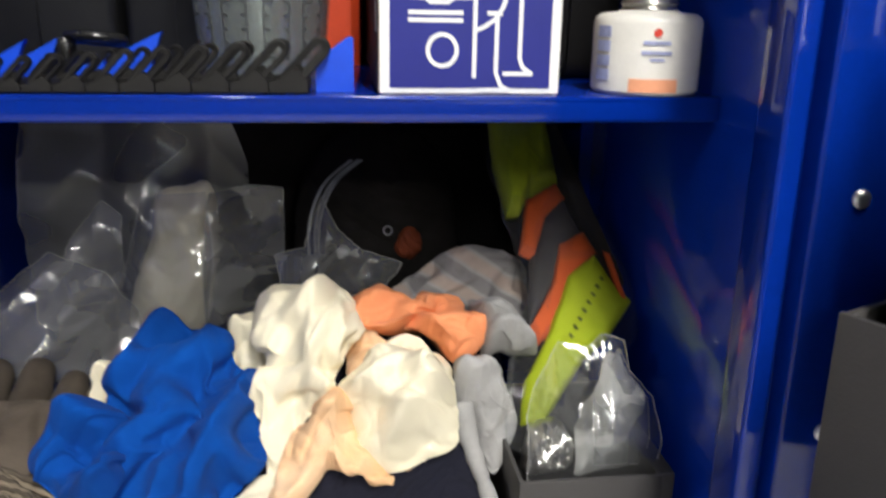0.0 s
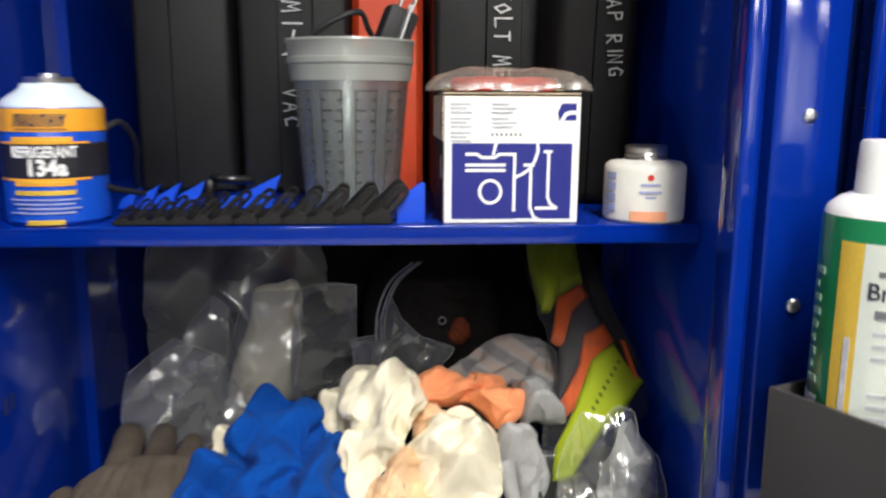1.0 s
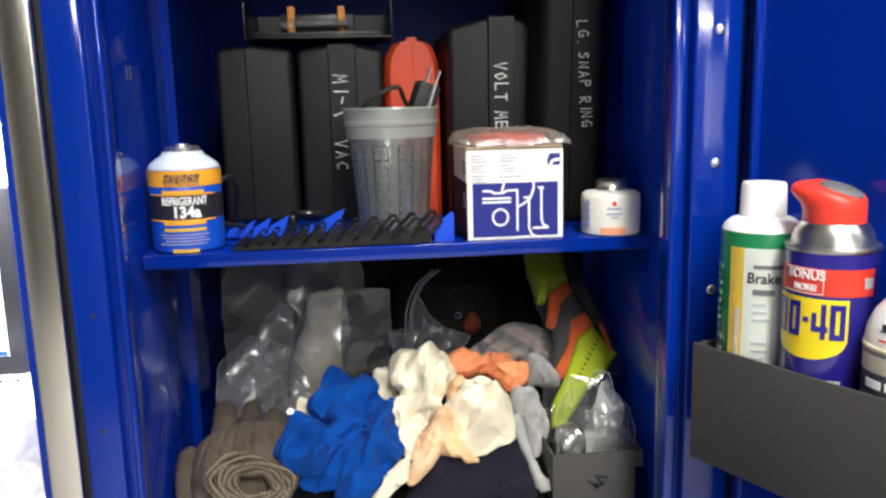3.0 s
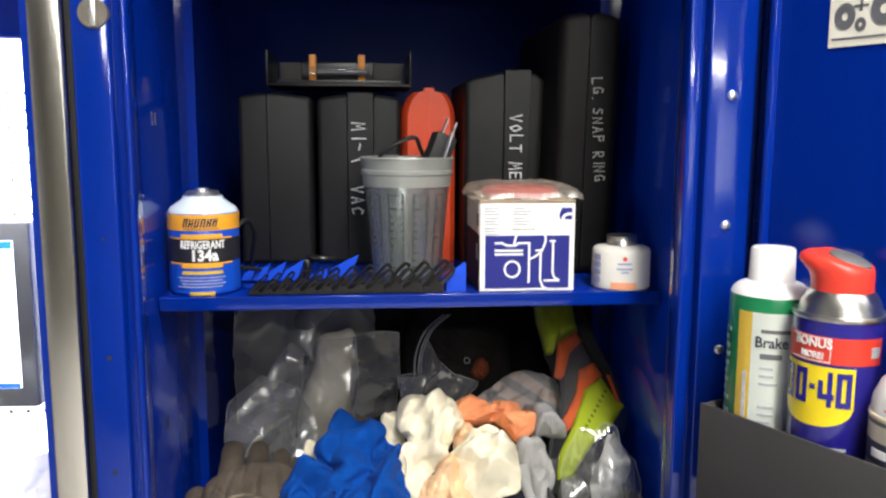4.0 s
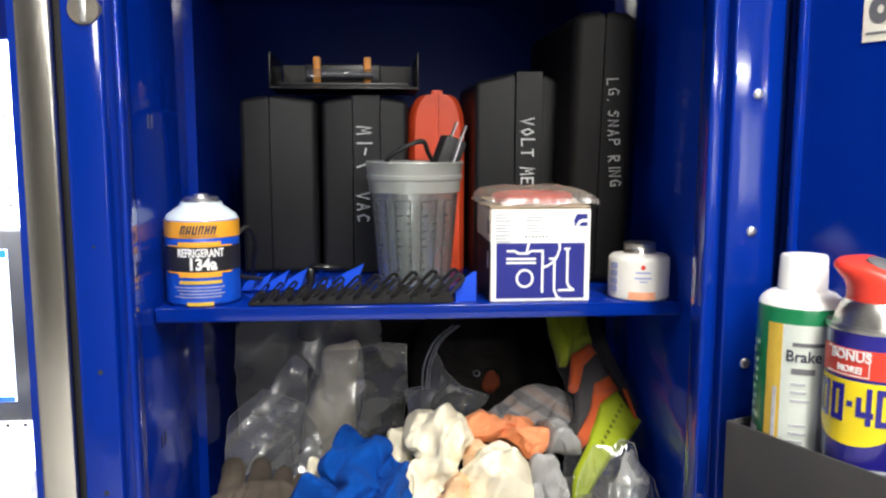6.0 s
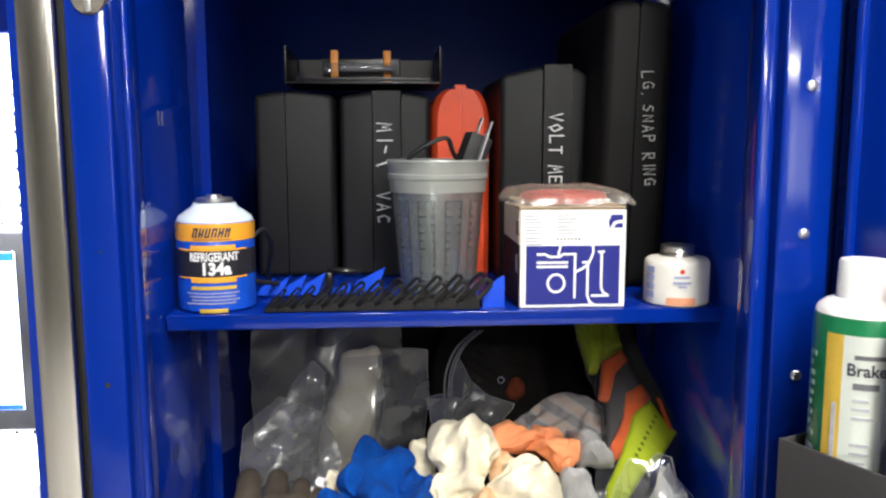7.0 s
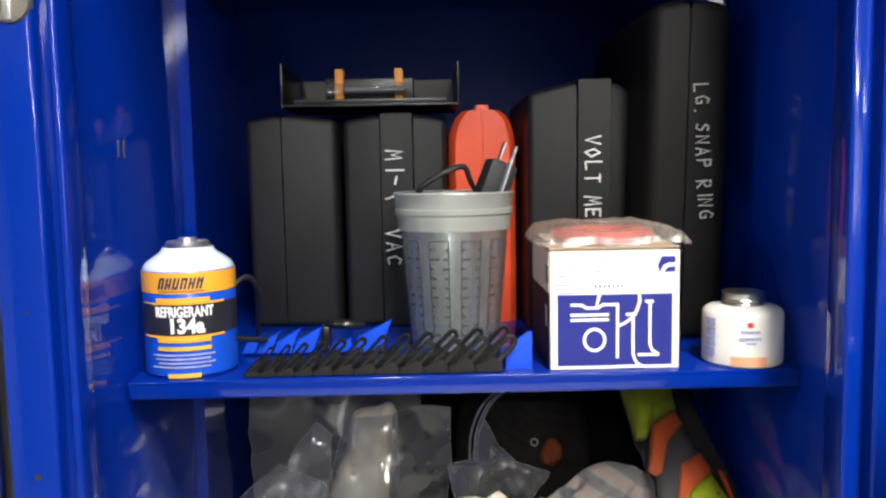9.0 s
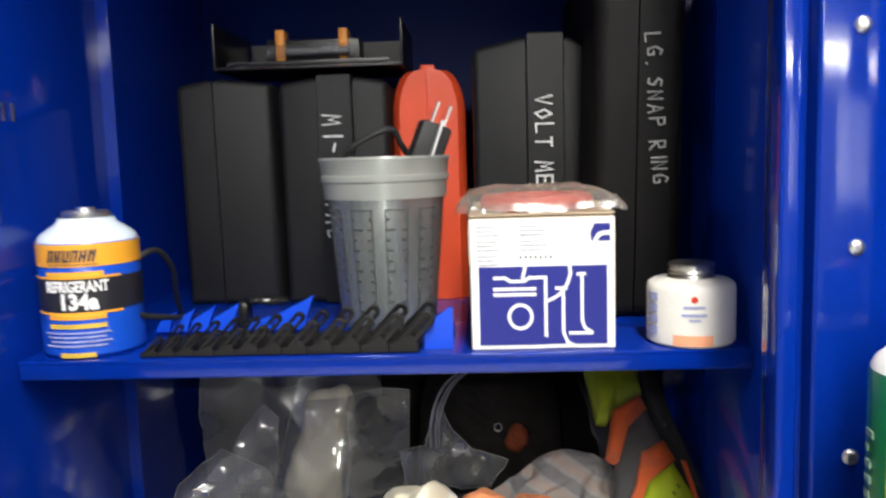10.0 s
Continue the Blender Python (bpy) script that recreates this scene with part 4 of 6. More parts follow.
def case(name, x0, x1, y0, y1, z1, seams, label, material=CASE, tilt=0.0, chamfer=0.007, slack=0.0, fall=0.006):
    """An upright moulded case seen end on: two shells whose tops fall away outwards, and a hinge spine between seams."""
    ob = thing(name, pose((x0 + x1) / 2, (y0 + y1) / 2, S), label, "tool case", "tool cases on the shelf")
    edges = [x0, *seams, x1]
    for i, (a, c) in enumerate(zip(edges, edges[1:])):
        outer = i in (0, len(edges) - 2)
        b = box(a + 0.0006, c - 0.0006, y0 + (slack if outer else 0.0), y1, S, z1 - (0.0015 if outer and len(edges) > 3 else 0.0), 0.0)
        sel = [e for e in b.edges if abs(e.verts[0].co.y - y0) < 0.012 and abs(e.verts[1].co.y - y0) < 0.012 and
               (abs(e.verts[0].co.x - e.verts[1].co.x) > 0.002 or outer and abs(e.verts[0].co.x - (x0 if i == 0 else x1)) < 0.002)]
        sel += [e for e in b.edges if min(e.verts[0].co.z, e.verts[1].co.z) > z1 - 0.01 and e not in sel]
        bmesh.ops.bevel(b, geom=sel, offset=chamfer if outer else 0.0025, segments=3, affect="EDGES", profile=0.5)
        for v in b.verts:
            if outer and v.co.z > z1 - 0.03:
                v.co.z -= fall * ((c - v.co.x) if i == 0 else (v.co.x - a)) / (c - a)
            v.co.x += tilt * (v.co.z - S)
            # the front draws in a little towards the foot
            v.co.y += 0.004 * max(0.0, (1.56 - v.co.z) / 0.1) if v.co.y < y0 + 0.02 else 0.0
        part("shell" if outer else "spine", b, material, ob)
    return ob


case("tool_case", -0.3205, -0.2275, 0.700, 0.855, 1.678, (-0.284,), "plain black moulded tool case standing upright", slack=0.004)
c2 = case("tool_case", -0.2225, -0.1160, 0.698, 0.855, 1.678, (-0.184, -0.151), "black pump case with white marker lettering", slack=0.005)
b = hand_lettering("MI-| ", 0.0165, 0.0165, 0.0017)
add(b, hand_lettering("VAC", 0.0150, 0.0135, 0.0017), Matrix.Translation((0.0800, 0, 0.0)))
b.transform(pose(-0.1790, 0.6975, 1.6400, 0, 90, 0))
part("marker_writing", b, WHITE_INK, c2, "white marker strokes")
c3 = case("tool_case", -0.0385, 0.0680, 0.672, 0.855, 1.706, (0.011, 0.044), "black meter case with white marker lettering", slack=0.004, fall=0.012)
b = hand_lettering("VOLT METER", 0.0150, 0.0124, 0.0016)
b.transform(pose(0.0180, 0.6715, 1.6500, 0, 90, 0))
part("marker_writing", b, WHITE_INK, c3, "white marker lettering")
c4 = case("tool_case", 0.0560, 0.1310, 0.600, 0.850, 1.768, (0.092,), "tall dull black case with white marker lettering", CASE_DARK, 0.02, 0.012, 0.0)
b = hand_lettering("LG. SNAP RING", 0.0120, 0.0106, 0.0012)
b.transform(pose(0.1010, 0.5990, 1.6910, 0, 87.5, 0))
part("marker_writing", b, DIM_INK, c4, "white marker lettering in a dimmed colour")

# orange-red rounded case
red = thing("hose_case", pose(-0.08, 0.78, S), "orange-red moulded case with a rounded top", "tool case", "tool cases on the shelf")
b = bmesh.new()
n = 28
for half in (0, 1):
    x0, x1 = ((-0.1145, -0.0815), (-0.0785, -0.0455))[half]
    sh = bmesh.new()
    prof = []
    for i in range(n + 1):
        u = i / n
        if u < 0.55:
            z, w = S + (1.640 - S) * u / 0.55, 1.0
        else:
            a = (u - 0.55) / 0.45 * math.pi / 2
            z, w = 1.640 + 0.040 * math.sin(a), 0.42 + 0.58 * math.cos(a)
        prof.append((z, w))
    rows = []
    for z, w in prof:
        inner, outer = (x1, x1 - (x1 - x0) * w) if half == 0 else (x0, x0 + (x1 - x0) * w)
        s = 1 if outer > inner else -1
        rows.append([sh.verts.new(p) for p in ((inner, 0.712, z), (outer - s * 0.007, 0.7125, z), (outer, 0.722, z), (outer, 0.85, z), (inner, 0.85, z))])
    for p, q in zip(rows, rows[1:]):
        for i in range(5):
            sh.faces.new((p[i], p[(i + 1) % 5], q[(i + 1) % 5], q[i]))
    sh.faces.new(rows[0])
    sh.faces.new(rows[-1])
    part("shell", sh, RED_CASE, red)
part("seam_rib", box(-0.0816, -0.0784, 0.714, 0.85, S, 1.680, 0.001), RED_CASE, red)
part("hanger", box(-0.0870, -0.0730, 0.716, 0.735, 1.676, 1.6855, 0.002), RED_CASE, red)

# black channel tray lying over the cases, with a clipped vial
chan = thing("vial_tray", pose(-0.2, 0.78, 1.680), "black folded steel tray holding a glass vial in orange clips", "tray")
b = box(-0.2835, -0.1040, 0.715, 0.845, 1.6860, 1.6885, 0.0005)
part("bottom_panel", b, TRAY_BLACK, chan)
part("front_lip", box(-0.2720, -0.1160, 0.7155, 0.7175, 1.6888, 1.6935, 0.0005), TRAY_BLACK, chan)
for x in (-0.2850, -0.1050):
    part("side_flange", box(x, x + 0.0022, 0.715, 0.845, 1.6855, 1.7300, 0.0006), TRAY_BLACK, chan)
part("rear_lip", box(-0.281, -0.107, 0.842, 0.8445, 1.6887, 1.7250), TRAY_BLACK, chan)
for x in (-0.2300, -0.1660):
    part("clip", box(x - 0.0045, x + 0.0045, 0.7600, 0.7800, 1.6887, 1.7290, 0.0012), CLIP, chan, "orange spring clip")
b = lathe([(0, -0.045), (0.006, -0.045), (0.007, -0.042), (0.007, 0.042), (0.005, 0.045), (0, 0.045)], 20)
b.transform(pose(-0.198, 0.753, 1.7065, 0, 90, 0))
part("vial", b, GLASS, chan, "clear glass vial")
b = lathe([(0, -0.030), (0.0035, -0.030), (0.0035, 0.034), (0, 0.034)], 12)
b.transform(pose(-0.193, 0.753, 1.7060, 0, 90, 0))
part("vial_core", b, GREY_CAP, chan)
part("riser", box(-0.245, -0.150, 0.765, 0.80, 1.6887, 1.720, 0.002), TRAY_BLACK, chan)

# refrigerant can
R = 0.0365
can = thing("refrigerant_can", pose(-0.3325, 0.5350, S, 0, 0, -2), "amber, black and blue refrigerant can with pale domed top", "can")
part("body", lathe([(0, 0.001), (R - 0.0025, 0), (R, 0.0025), (R, 0.0835), (R - 0.0006, 0.0845)], 64), LABEL_BLUE, can, local=True)
part("dome", lathe([(R - 0.0006, 0.0843), (R - 0.001, 0.0860), (0.0338, 0.0890), (0.0270, 0.0940), (0.0222, 0.0972), (0.0208, 0.0992), (0.0203, 0.1015)], 64), DOME, can, "pale blue-white domed shoulder", local=True)
part("valve", lathe([(0.0160, 0.1010), (0.0172, 0.1015), (0.0175, 0.1045), (0.0160, 0.1060), (0.0130, 0.1052), (0.0075, 0.1050), (0.0070, 0.1085), (0.0040, 0.1088), (0, 0.1080)], 40), CHROME, can, "bright metal valve crown", local=True)
part("amber_band", lathe([(R + 0.0001, 0.0675), (R + 0.0004, 0.0675), (R + 0.0004, 0.0838), (R + 0.0001, 0.0838)], 64), AMBER, can, local=True)
part("black_band", lathe([(R + 0.0001, 0.0345), (R + 0.0004, 0.0345), (R + 0.0004, 0.0590), (R + 0.0001, 0.0590)], 64), LABEL_BLACK, can, local=True)
for z0, z1, sgn in ((0.0588, 0.0640, 1), (0.0290, 0.0343, -1)):
    b = bmesh.new()
    box(-0.0330, -0.0155, -0.0002, 0.0002, z0 if sgn > 0 else z1 - 0.0016, z0 + 0.0016 if sgn > 0 else z1, 0, b)
    box(-0.0160, 0.0270, -0.0002, 0.0002, z0, z1, 0, b)
    box(0.0265, 0.0400, -0.0002, 0.0002, z0 if sgn > 0 else z1 - 0.0016, z0 + 0.0016 if sgn > 0 else z1, 0, b)
    part("amber_rule", wrap(b, R + 0.0005), AMBER, can, local=True)
for k in range(6):   # the maker's mark as slanting plain blocks
    x = -0.0125 + 0.0060 * k
    b = box(x, x + 0.0019, -0.0002, 0.0002, 0.0710, 0.0800)
    box(x + 0.0030, x + 0.0048, -0.0002, 0.0002, 0.0710, 0.0800, 0, b)
    low = (0.0782, 0.0736, 0.0710, 0.0782, 0.0745, 0.0764)[k]
    box(x, x + 0.0048, -0.00022, 0.00022, low, low + 0.0018, 0, b)
    for v in b.verts:
        v.co.x += (v.co.z - 0.0755) * 0.28
    part("brand_mark", wrap(b, R + 0.0007), INK, can, local=True)
part("brand_rule", wrap(bars([(-0.0125, 0.0235, 0.0690, 0.0696)]), R + 0.0007), INK, can, local=True)
b = text("REFRIGERANT", 0.0112, pose(0.0065, 0, 0.0528), 0.66, bold=0.0003)
add(b, text("134a", 0.0160, pose(0.0080, 0, 0.0415), 0.92, bold=0.0006))
part("lettering", wrap(b, R + 0.0007), WHITE, can, local=True)
b = bars([(-0.012, 0.024, 0.0609, 0.0622), (-0.012, 0.024, 0.0310, 0.0323)])
part("print_bars", wrap(b, R + 0.0007), GOLD, can, local=True)
b = bars([(-0.015, 0.027, 0.0225, 0.0258), (-0.008, 0.018, 0.0010, 0.0045), (-0.016, -0.013, 0.0225, 0.0250)])
part("print_bars", wrap(b, R + 0.0007), GOLD, can, local=True)
b = bars([(-0.022 + 0.003 * (k % 3), 0.030 - 0.004 * (k % 2), 0.0185 - 0.0032 * k, 0.0197 - 0.0032 * k) for k in range(4)])
part("print_bars", wrap(b, R + 0.0007), LILAC_INK, can, local=True)

SCALE_INK = mat("faded_dark_ink", (0.055, 0.058, 0.062), 0.6, 0, 0.3, 200)
# graduated mixing cup full of leads
cup = thing("mixing_cup", pose(-0.1130, 0.617, S), "translucent graduated mixing cup full of leads", "cup")
b = lathe([(0, 0.002), (0.0395, 0.0), (0.0405, 0.002), (0.0490, 0.1040), (0.0505, 0.1060), (0.0515, 0.1190), (0.0530, 0.1205), (0.0530, 0.1245), (0.0520, 0.1255), (0.0535, 0.1365), (0.0545, 0.1380),
           (0.0540, 0.1395), (0.0520, 0.1385), (0.0500, 0.1200), (0.0480, 0.1040), (0.0392, 0.004), (0, 0.004)], 64)
part("body", b, CUP, cup, local=True)
part("rim", lathe([(0.0497, 0.1062), (0.0512, 0.1062), (0.0522, 0.1190), (0.0538, 0.1206), (0.0538, 0.1246), (0.0528, 0.1256), (0.0542, 0.1366), (0.0552, 0.1381), (0.0546, 0.1399), (0.0526, 0.1395)], 64), CUP_BAND, cup, "milky stepped rim", local=True)
rnd = random.Random(8)
for turn in (-52, -18, 16, 50):
    b = bmesh.new()
    for x in (-0.0085, 0.0076):
        box(x, x + 0.0010, -0.0002, 0.0002, 0.012, 0.098, 0, b)
    box(-0.0085, 0.0086, -0.0002, 0.0002, 0.0975, 0.0983, 0, b)
    for k in range(10):
        z = 0.014 + 0.0084 * k
        box(-0.0078, -0.0055 + (0.003 if k % 4 == 0 else 0) + rnd.random() * 0.003, -0.0002, 0.0002, z, z + 0.0018, 0, b)
        box(0.0035 + rnd.random() * 0.002, 0.0078, -0.0002, 0.0002, z, z + 0.0018, 0, b)
    wrap(b, 0.0450, turn)
    for v in b.verts:
        k = (0.0407 + (v.co.z - 0.002) * 0.0833 + 0.0004) / 0.0450
        v.co.x *= k
        v.co.y *= k
    part("scale_print", b, SCALE_INK, cup, local=True)
# leads and plugs in the cup
leads = thing("charger_lead", pose(-0.100, 0.617, S + 0.006), "black charger plug and coiled lead in the cup", "charger")
b = box(-0.013, 0.013, -0.012, 0.012, -0.022, 0.022, 0.003)
b.transform(pose(-0.0765, 0.612, 1.6050, 0, 22, 15))
part("plug", b, BLACK_RUBBER, leads)
for k in (-1, 1):
    b = box(-0.0008, 0.0008, -0.003, 0.003, 0, 0.018)
    b.transform(pose(-0.0672 + 0.005 * k, 0.6115, 1.6250 - 0.002 * k, 0, 22, 15))
    part("prong", b, CHROME, leads)
b = box(-0.0010, 0.0010, -0.006, 0.001, -0.020, 0.022)
b.transform(pose(-0.0700, 0.596, 1.6070, 0, 20, 15))
part("blade", b, CHROME, leads, "bright metal blade")
loop = [(-0.150, 0.610, 1.590), (-0.140, 0.600, 1.606), (-0.120, 0.598, 1.618), (-0.104, 0.604, 1.622), (-0.098, 0.612, 1.610), (-0.092, 0.622, 1.600), (-0.084, 0.626, 1.590)]
part("lead", tube(smooth_loop(loop, 70, False), 0.0026), BLACK_RUBBER, leads)

# piston ring carton with a shrink-wrapped part on top
X0, X1, Y0, Y1, Z1 = -0.0420, 0.0605, 0.503, 0.606, 1.5550
BOXM = pose((X0 + X1) / 2, Y0, S)
carton = thing("parts_carton", BOXM, "white and navy engine parts carton with a piston drawing", "carton")
w = (X1 - X0) / 2
part("body", box(-w, w, 0.0, Y1 - Y0, 0.0, Z1 - S, 0.0012), KRAFT, carton, local=True)
part("front_print", box(-w + 0.0006, w - 0.0006, -0.0005, 0.0003, 0.0006, Z1 - S - 0.0006), CARD, carton, local=True)
part("blue_panel", box(-w + 0.006, w - 0.006, -0.0009, -0.0004, 0.0035, 0.0600), BOX_BLUE, carton, local=True)
part("side_print", box(-w - 0.0006, -w + 0.0003, 0.0015, Y1 - Y0 - 0.001, 0.001, 0.0610), mat("black_navy_print_on_card", (0.008, 0.008, 0.018), 0.6, 0, 0.08, 40, spec=0.15), carton, local=True)
part("side_print", box(-w - 0.0006, -w + 0.0003, 0.0015, Y1 - Y0 - 0.001, 0.0612, Z1 - S - 0.001), mat("buff_card", (0.66, 0.58, 0.46), 0.6, 0, 0.08, 40), carton, local=True)
part("side_mark", box(-w - 0.0010, -w - 0.0004, 0.002, 0.016, 0.0690, 0.0830), INK, carton, local=True)
part("side_mark", box(-w - 0.0010, -w - 0.0004, 0.010, 0.020, 0.0330, 0.0500), GREY_INK, carton, local=True)


LINES = []


def stroke(pts, t):
    """A printed line just proud of the blue panel, each a hair above the last."""
    LINES.append(0)
    return ribbon(pts, t, -0.0012 - 0.00001 * len(LINES), -0.0008)


def prism_mark(pts):
    """A flat printed patch."""
    b = bmesh.new()
    b.faces.new([b.verts.new((x, -0.0008, z)) for x, z in pts])
    return b


mm = 0.001
T = 0.0023
draw = [[(-36, 52), (-28, 52), (-24, 49.5), (-14, 49.5), (-10, 52), (2, 52), (2, 10)], [(-36, 44), (-6, 44)], [(-36, 40), (-6, 40)],
        [(14, 44), (15, 42), (15, 12), (18, 5), (22, 3)], [(10, 44), (17, 44)], [(5, 2.5), (23, 2.5)], [(28, 53.5), (29, 52), (29, 20), (31, 15), (36, 12)], [(26, 54), (31, 54)], [(20, 11.5), (36, 11.5)],
        [(-15, 52), (-13, 59.5)]]
arc = [(3, 35), (8, 37), (14, 41), (18, 47), (20.5, 54), (20, 59.5)]
ring = [(-17 + 8.5 * math.cos(2 * math.pi * k / 24), 24 + 8.5 * math.sin(2 * math.pi * k / 24)) for k in range(25)]
for pts in (*draw, arc, ring):
    part("drawing_line", stroke([(x * mm * 0.95, z * mm) for x, z in pts], T), CARD, carton, local=True)
part("maker_mark", prism_mark([(0.0345, 0.0770), (0.0335, 0.0830), (0.0365, 0.0895), (0.0475, 0.0895), (0.0475, 0.0770)]), BOX_BLUE, carton, local=True)
part("maker_mark", stroke([(0.0372, 0.0778), (0.0395, 0.0815), (0.0432, 0.0828), (0.0478, 0.0828)], 0.0030), CARD, carton, local=True)
rows = []
for k in range(9):
    z = 0.0880 - 0.0030 * k - (0.0015 if k > 2 else 0) - (0.0015 if k > 5 else 0)
    rows.append((-0.0465, -0.0465 + (0.015, 0.012, 0.016)[k % 3], z, z + 0.0012))
    if k < 6:
        rows.append((-0.016, -0.016 + (0.013, 0.019, 0.016)[k % 3], z, z + 0.0012))
b = bars(rows)
b.transform(Matrix.Translation((0, -0.0008, 0)))
part("print_bars", b, GREY_INK, carton, local=True)
b = bars([(-0.016 + 0.0035 * k, -0.0145 + 0.0035 * k, 0.0655, 0.0675) for k in range(7)])
b.transform(Matrix.Translation((0, -0.0008, 0)))
part("print_bars", b, GREY_CAP, carton, local=True)
b = bmesh.new()
for k, (x0, x1) in enumerate(((-w, w), (-w + 0.004, w - 0.002))):
    f = box(x0, x1, 0.002 + 0.05 * k, 0.055 + 0.05 * k, 0, 0.0012)
    for v in f.verts:
        v.co.z += Z1 - S + 0.0008 + 0.003 * k + 0.004 * noise.noise(v.co * 40)
    add(b, f)
part("top_flap", b, KRAFT, carton, local=True)

gasket = thing("wrapped_gasket", pose((X0 + X1) / 2, 0.553, Z1 + 0.003), "red gasket set in crinkled clear wrap lying on the carton", "gasket")
b = lathe([(0.026, 0.001), (0.041, 0.001), (0.043, 0.006), (0.040, 0.0105), (0.028, 0.011), (0.026, 0.006), (0.026, 0.001)], 48)
for v in b.verts:
    v.co.z += 0.0015 * noise.noise(v.co * 60)
part("ring", b, mat("glossy_red_rubber", (0.55, 0.05, 0.03), 0.5, 0, 0.2, 60), gasket, local=True)
b = bmesh.new()
NX = 44
grid = []
for i in range(NX):
    row = []
    for j in range(NX):
        u, v = i / (NX - 1) * 2 - 1, j / (NX - 1) * 2 - 1
        r = max(abs(u), abs(v))
        x = u * (0.060 + 0.004 * noise.noise(Vector((u * 3, v * 3, 2))))
        y = v * 0.052
        h = 0.0145 * max(0, 1 - r ** 5) + 0.0045 * (creases((x, y), 31, 70, 25) - 0.4) + (0.002 if r < 0.98 else 0.0005)
        row.append(b.verts.new((x, y, max(0.0005, h))))
    grid.append(row)
for i in range(NX - 1):
    for j in range(NX - 1):
        b.faces.new((grid[i][j], grid[i + 1][j], grid[i + 1][j + 1], grid[i][j + 1]))
part("wrap", b, WRAP, gasket, "crinkled clear wrap", local=True)

# small white bottle with a bare metal neck
R = 0.0315
bot = thing("sealant_bottle", pose(0.1185, 0.5240, S, 0, 0, -18), "small white thread sealant bottle with bare metal neck", "bottle")
part("body", lathe([(0, 0.001), (R - 0.002, 0), (R, 0.002), (R, 0.0400), (R - 0.001, 0.0430), (R - 0.004, 0.0452), (0.0185, 0.0462), (0.0172, 0.0472)], 56), mat("cream_white_polyethylene", (0.72, 0.70, 0.64), 0.42, 0, 0.05, 60), bot, local=True)
part("neck", lathe([(0.0160, 0.0465), (0.0165, 0.0477), (0.0155, 0.0492), (0.0168, 0.0507), (0.0158, 0.0525), (0.0165, 0.0542), (0.0165, 0.0567), (0.0150, 0.0577), (0, 0.0572)], 40), BARE, bot, "bare metal screw neck", local=True)
b = lathe([(0, 0), (0.0024, 0), (0.0024, 0.0003), (0, 0.0003)], 16)
b.transform(pose(0.0045, 0, 0.0350, 90))
part("print_mark", wrap(b, R + 0.0006), RED_PRINT, bot, local=True)
part("print_bars", wrap(bars([(-0.003, 0.012, 0.0285, 0.0305), (-0.004, 0.013, 0.0230, 0.0250), (0.001, 0.009, 0.0195, 0.0210)]), R + 0.0006), LILAC_INK, bot, local=True)
part("print_patch", wrap(bars([(-0.010, 0.018, 0.0020, 0.0095)]), R + 0.0006), ORANGE_PRINT, bot, local=True)
part("side_print", wrap(bars([(-0.034, -0.0235, 0.008 + 0.008 * k, 0.0142 + 0.008 * k) for k in range(4)]), R + 0.0006), LILAC_INK, bot, local=True)


# wrench racks
def prism(pts, y0, y1, edge=0.0006):
    """An outline in x and z, from y0 back to y1."""
    b = bmesh.new()
    front = [b.verts.new((x, y0, z)) for x, z in pts]
    rear = [b.verts.new((x, y1, z)) for x, z in pts]
    b.faces.new(front)
    b.faces.new(rear[::-1])
    m = len(pts)
    for k in range(m):
        b.faces.new((front[k], rear[k], rear[(k + 1) % m], front[(k + 1) % m]))
    if edge:
        bmesh.ops.bevel(b, geom=[e for e in b.edges if abs(e.verts[0].co.y - e.verts[1].co.y) < 0.001], offset=edge, segments=1, affect="EDGES")
    return b


def loop_hook(x, y, step, h, lean, thick):
    """A low toothed foot and a slanting loop on it with a rounded head and a slot through it."""
    top = Vector((lean * h, h))
    w = min(step * 0.33, h * 0.22)
    d = top.normalized()
    n = Vector((d.y, -d.x))
    low, high = d * (w * 0.9), top - d * w
    b = prism([(x + px, S + pz) for px, pz in ((0, 0.0004), (step - 0.0004, 0.0004), (step - 0.0004, h * 0.26), (step * 0.70, h * 0.52), (step * 0.36, h * 0.30), (0, h * 0.26))], y, y + thick, 0.0004)
    rings = []
    for r, y2 in ((w * 0.34, y + 0.0008), (w * 0.84, y), (w, y + 0.0008), (w, y + thick), (w * 0.34, y + thick)):
        ring = []
        for k in range(20):
            a = math.pi * (k % 10) / 9
            q = (high if k < 10 else low) + n * (r * math.cos(a) * (1 if k < 10 else -1)) + d * (r * math.sin(a) * (1 if k < 10 else -1))
            ring.append(b.verts.new((x + step * 0.30 + q.x, y2, S + 0.002 + q.y)))
        rings.append(ring)
    for i in range(5):
        p, q = rings[i], rings[(i + 1) % 5]
        for k in range(20):
            b.faces.new((p[k], p[(k + 1) % 20], q[(k + 1) % 20], q[k]))
    bmesh.ops.recalc_face_normals(b, faces=b.faces)
    return b


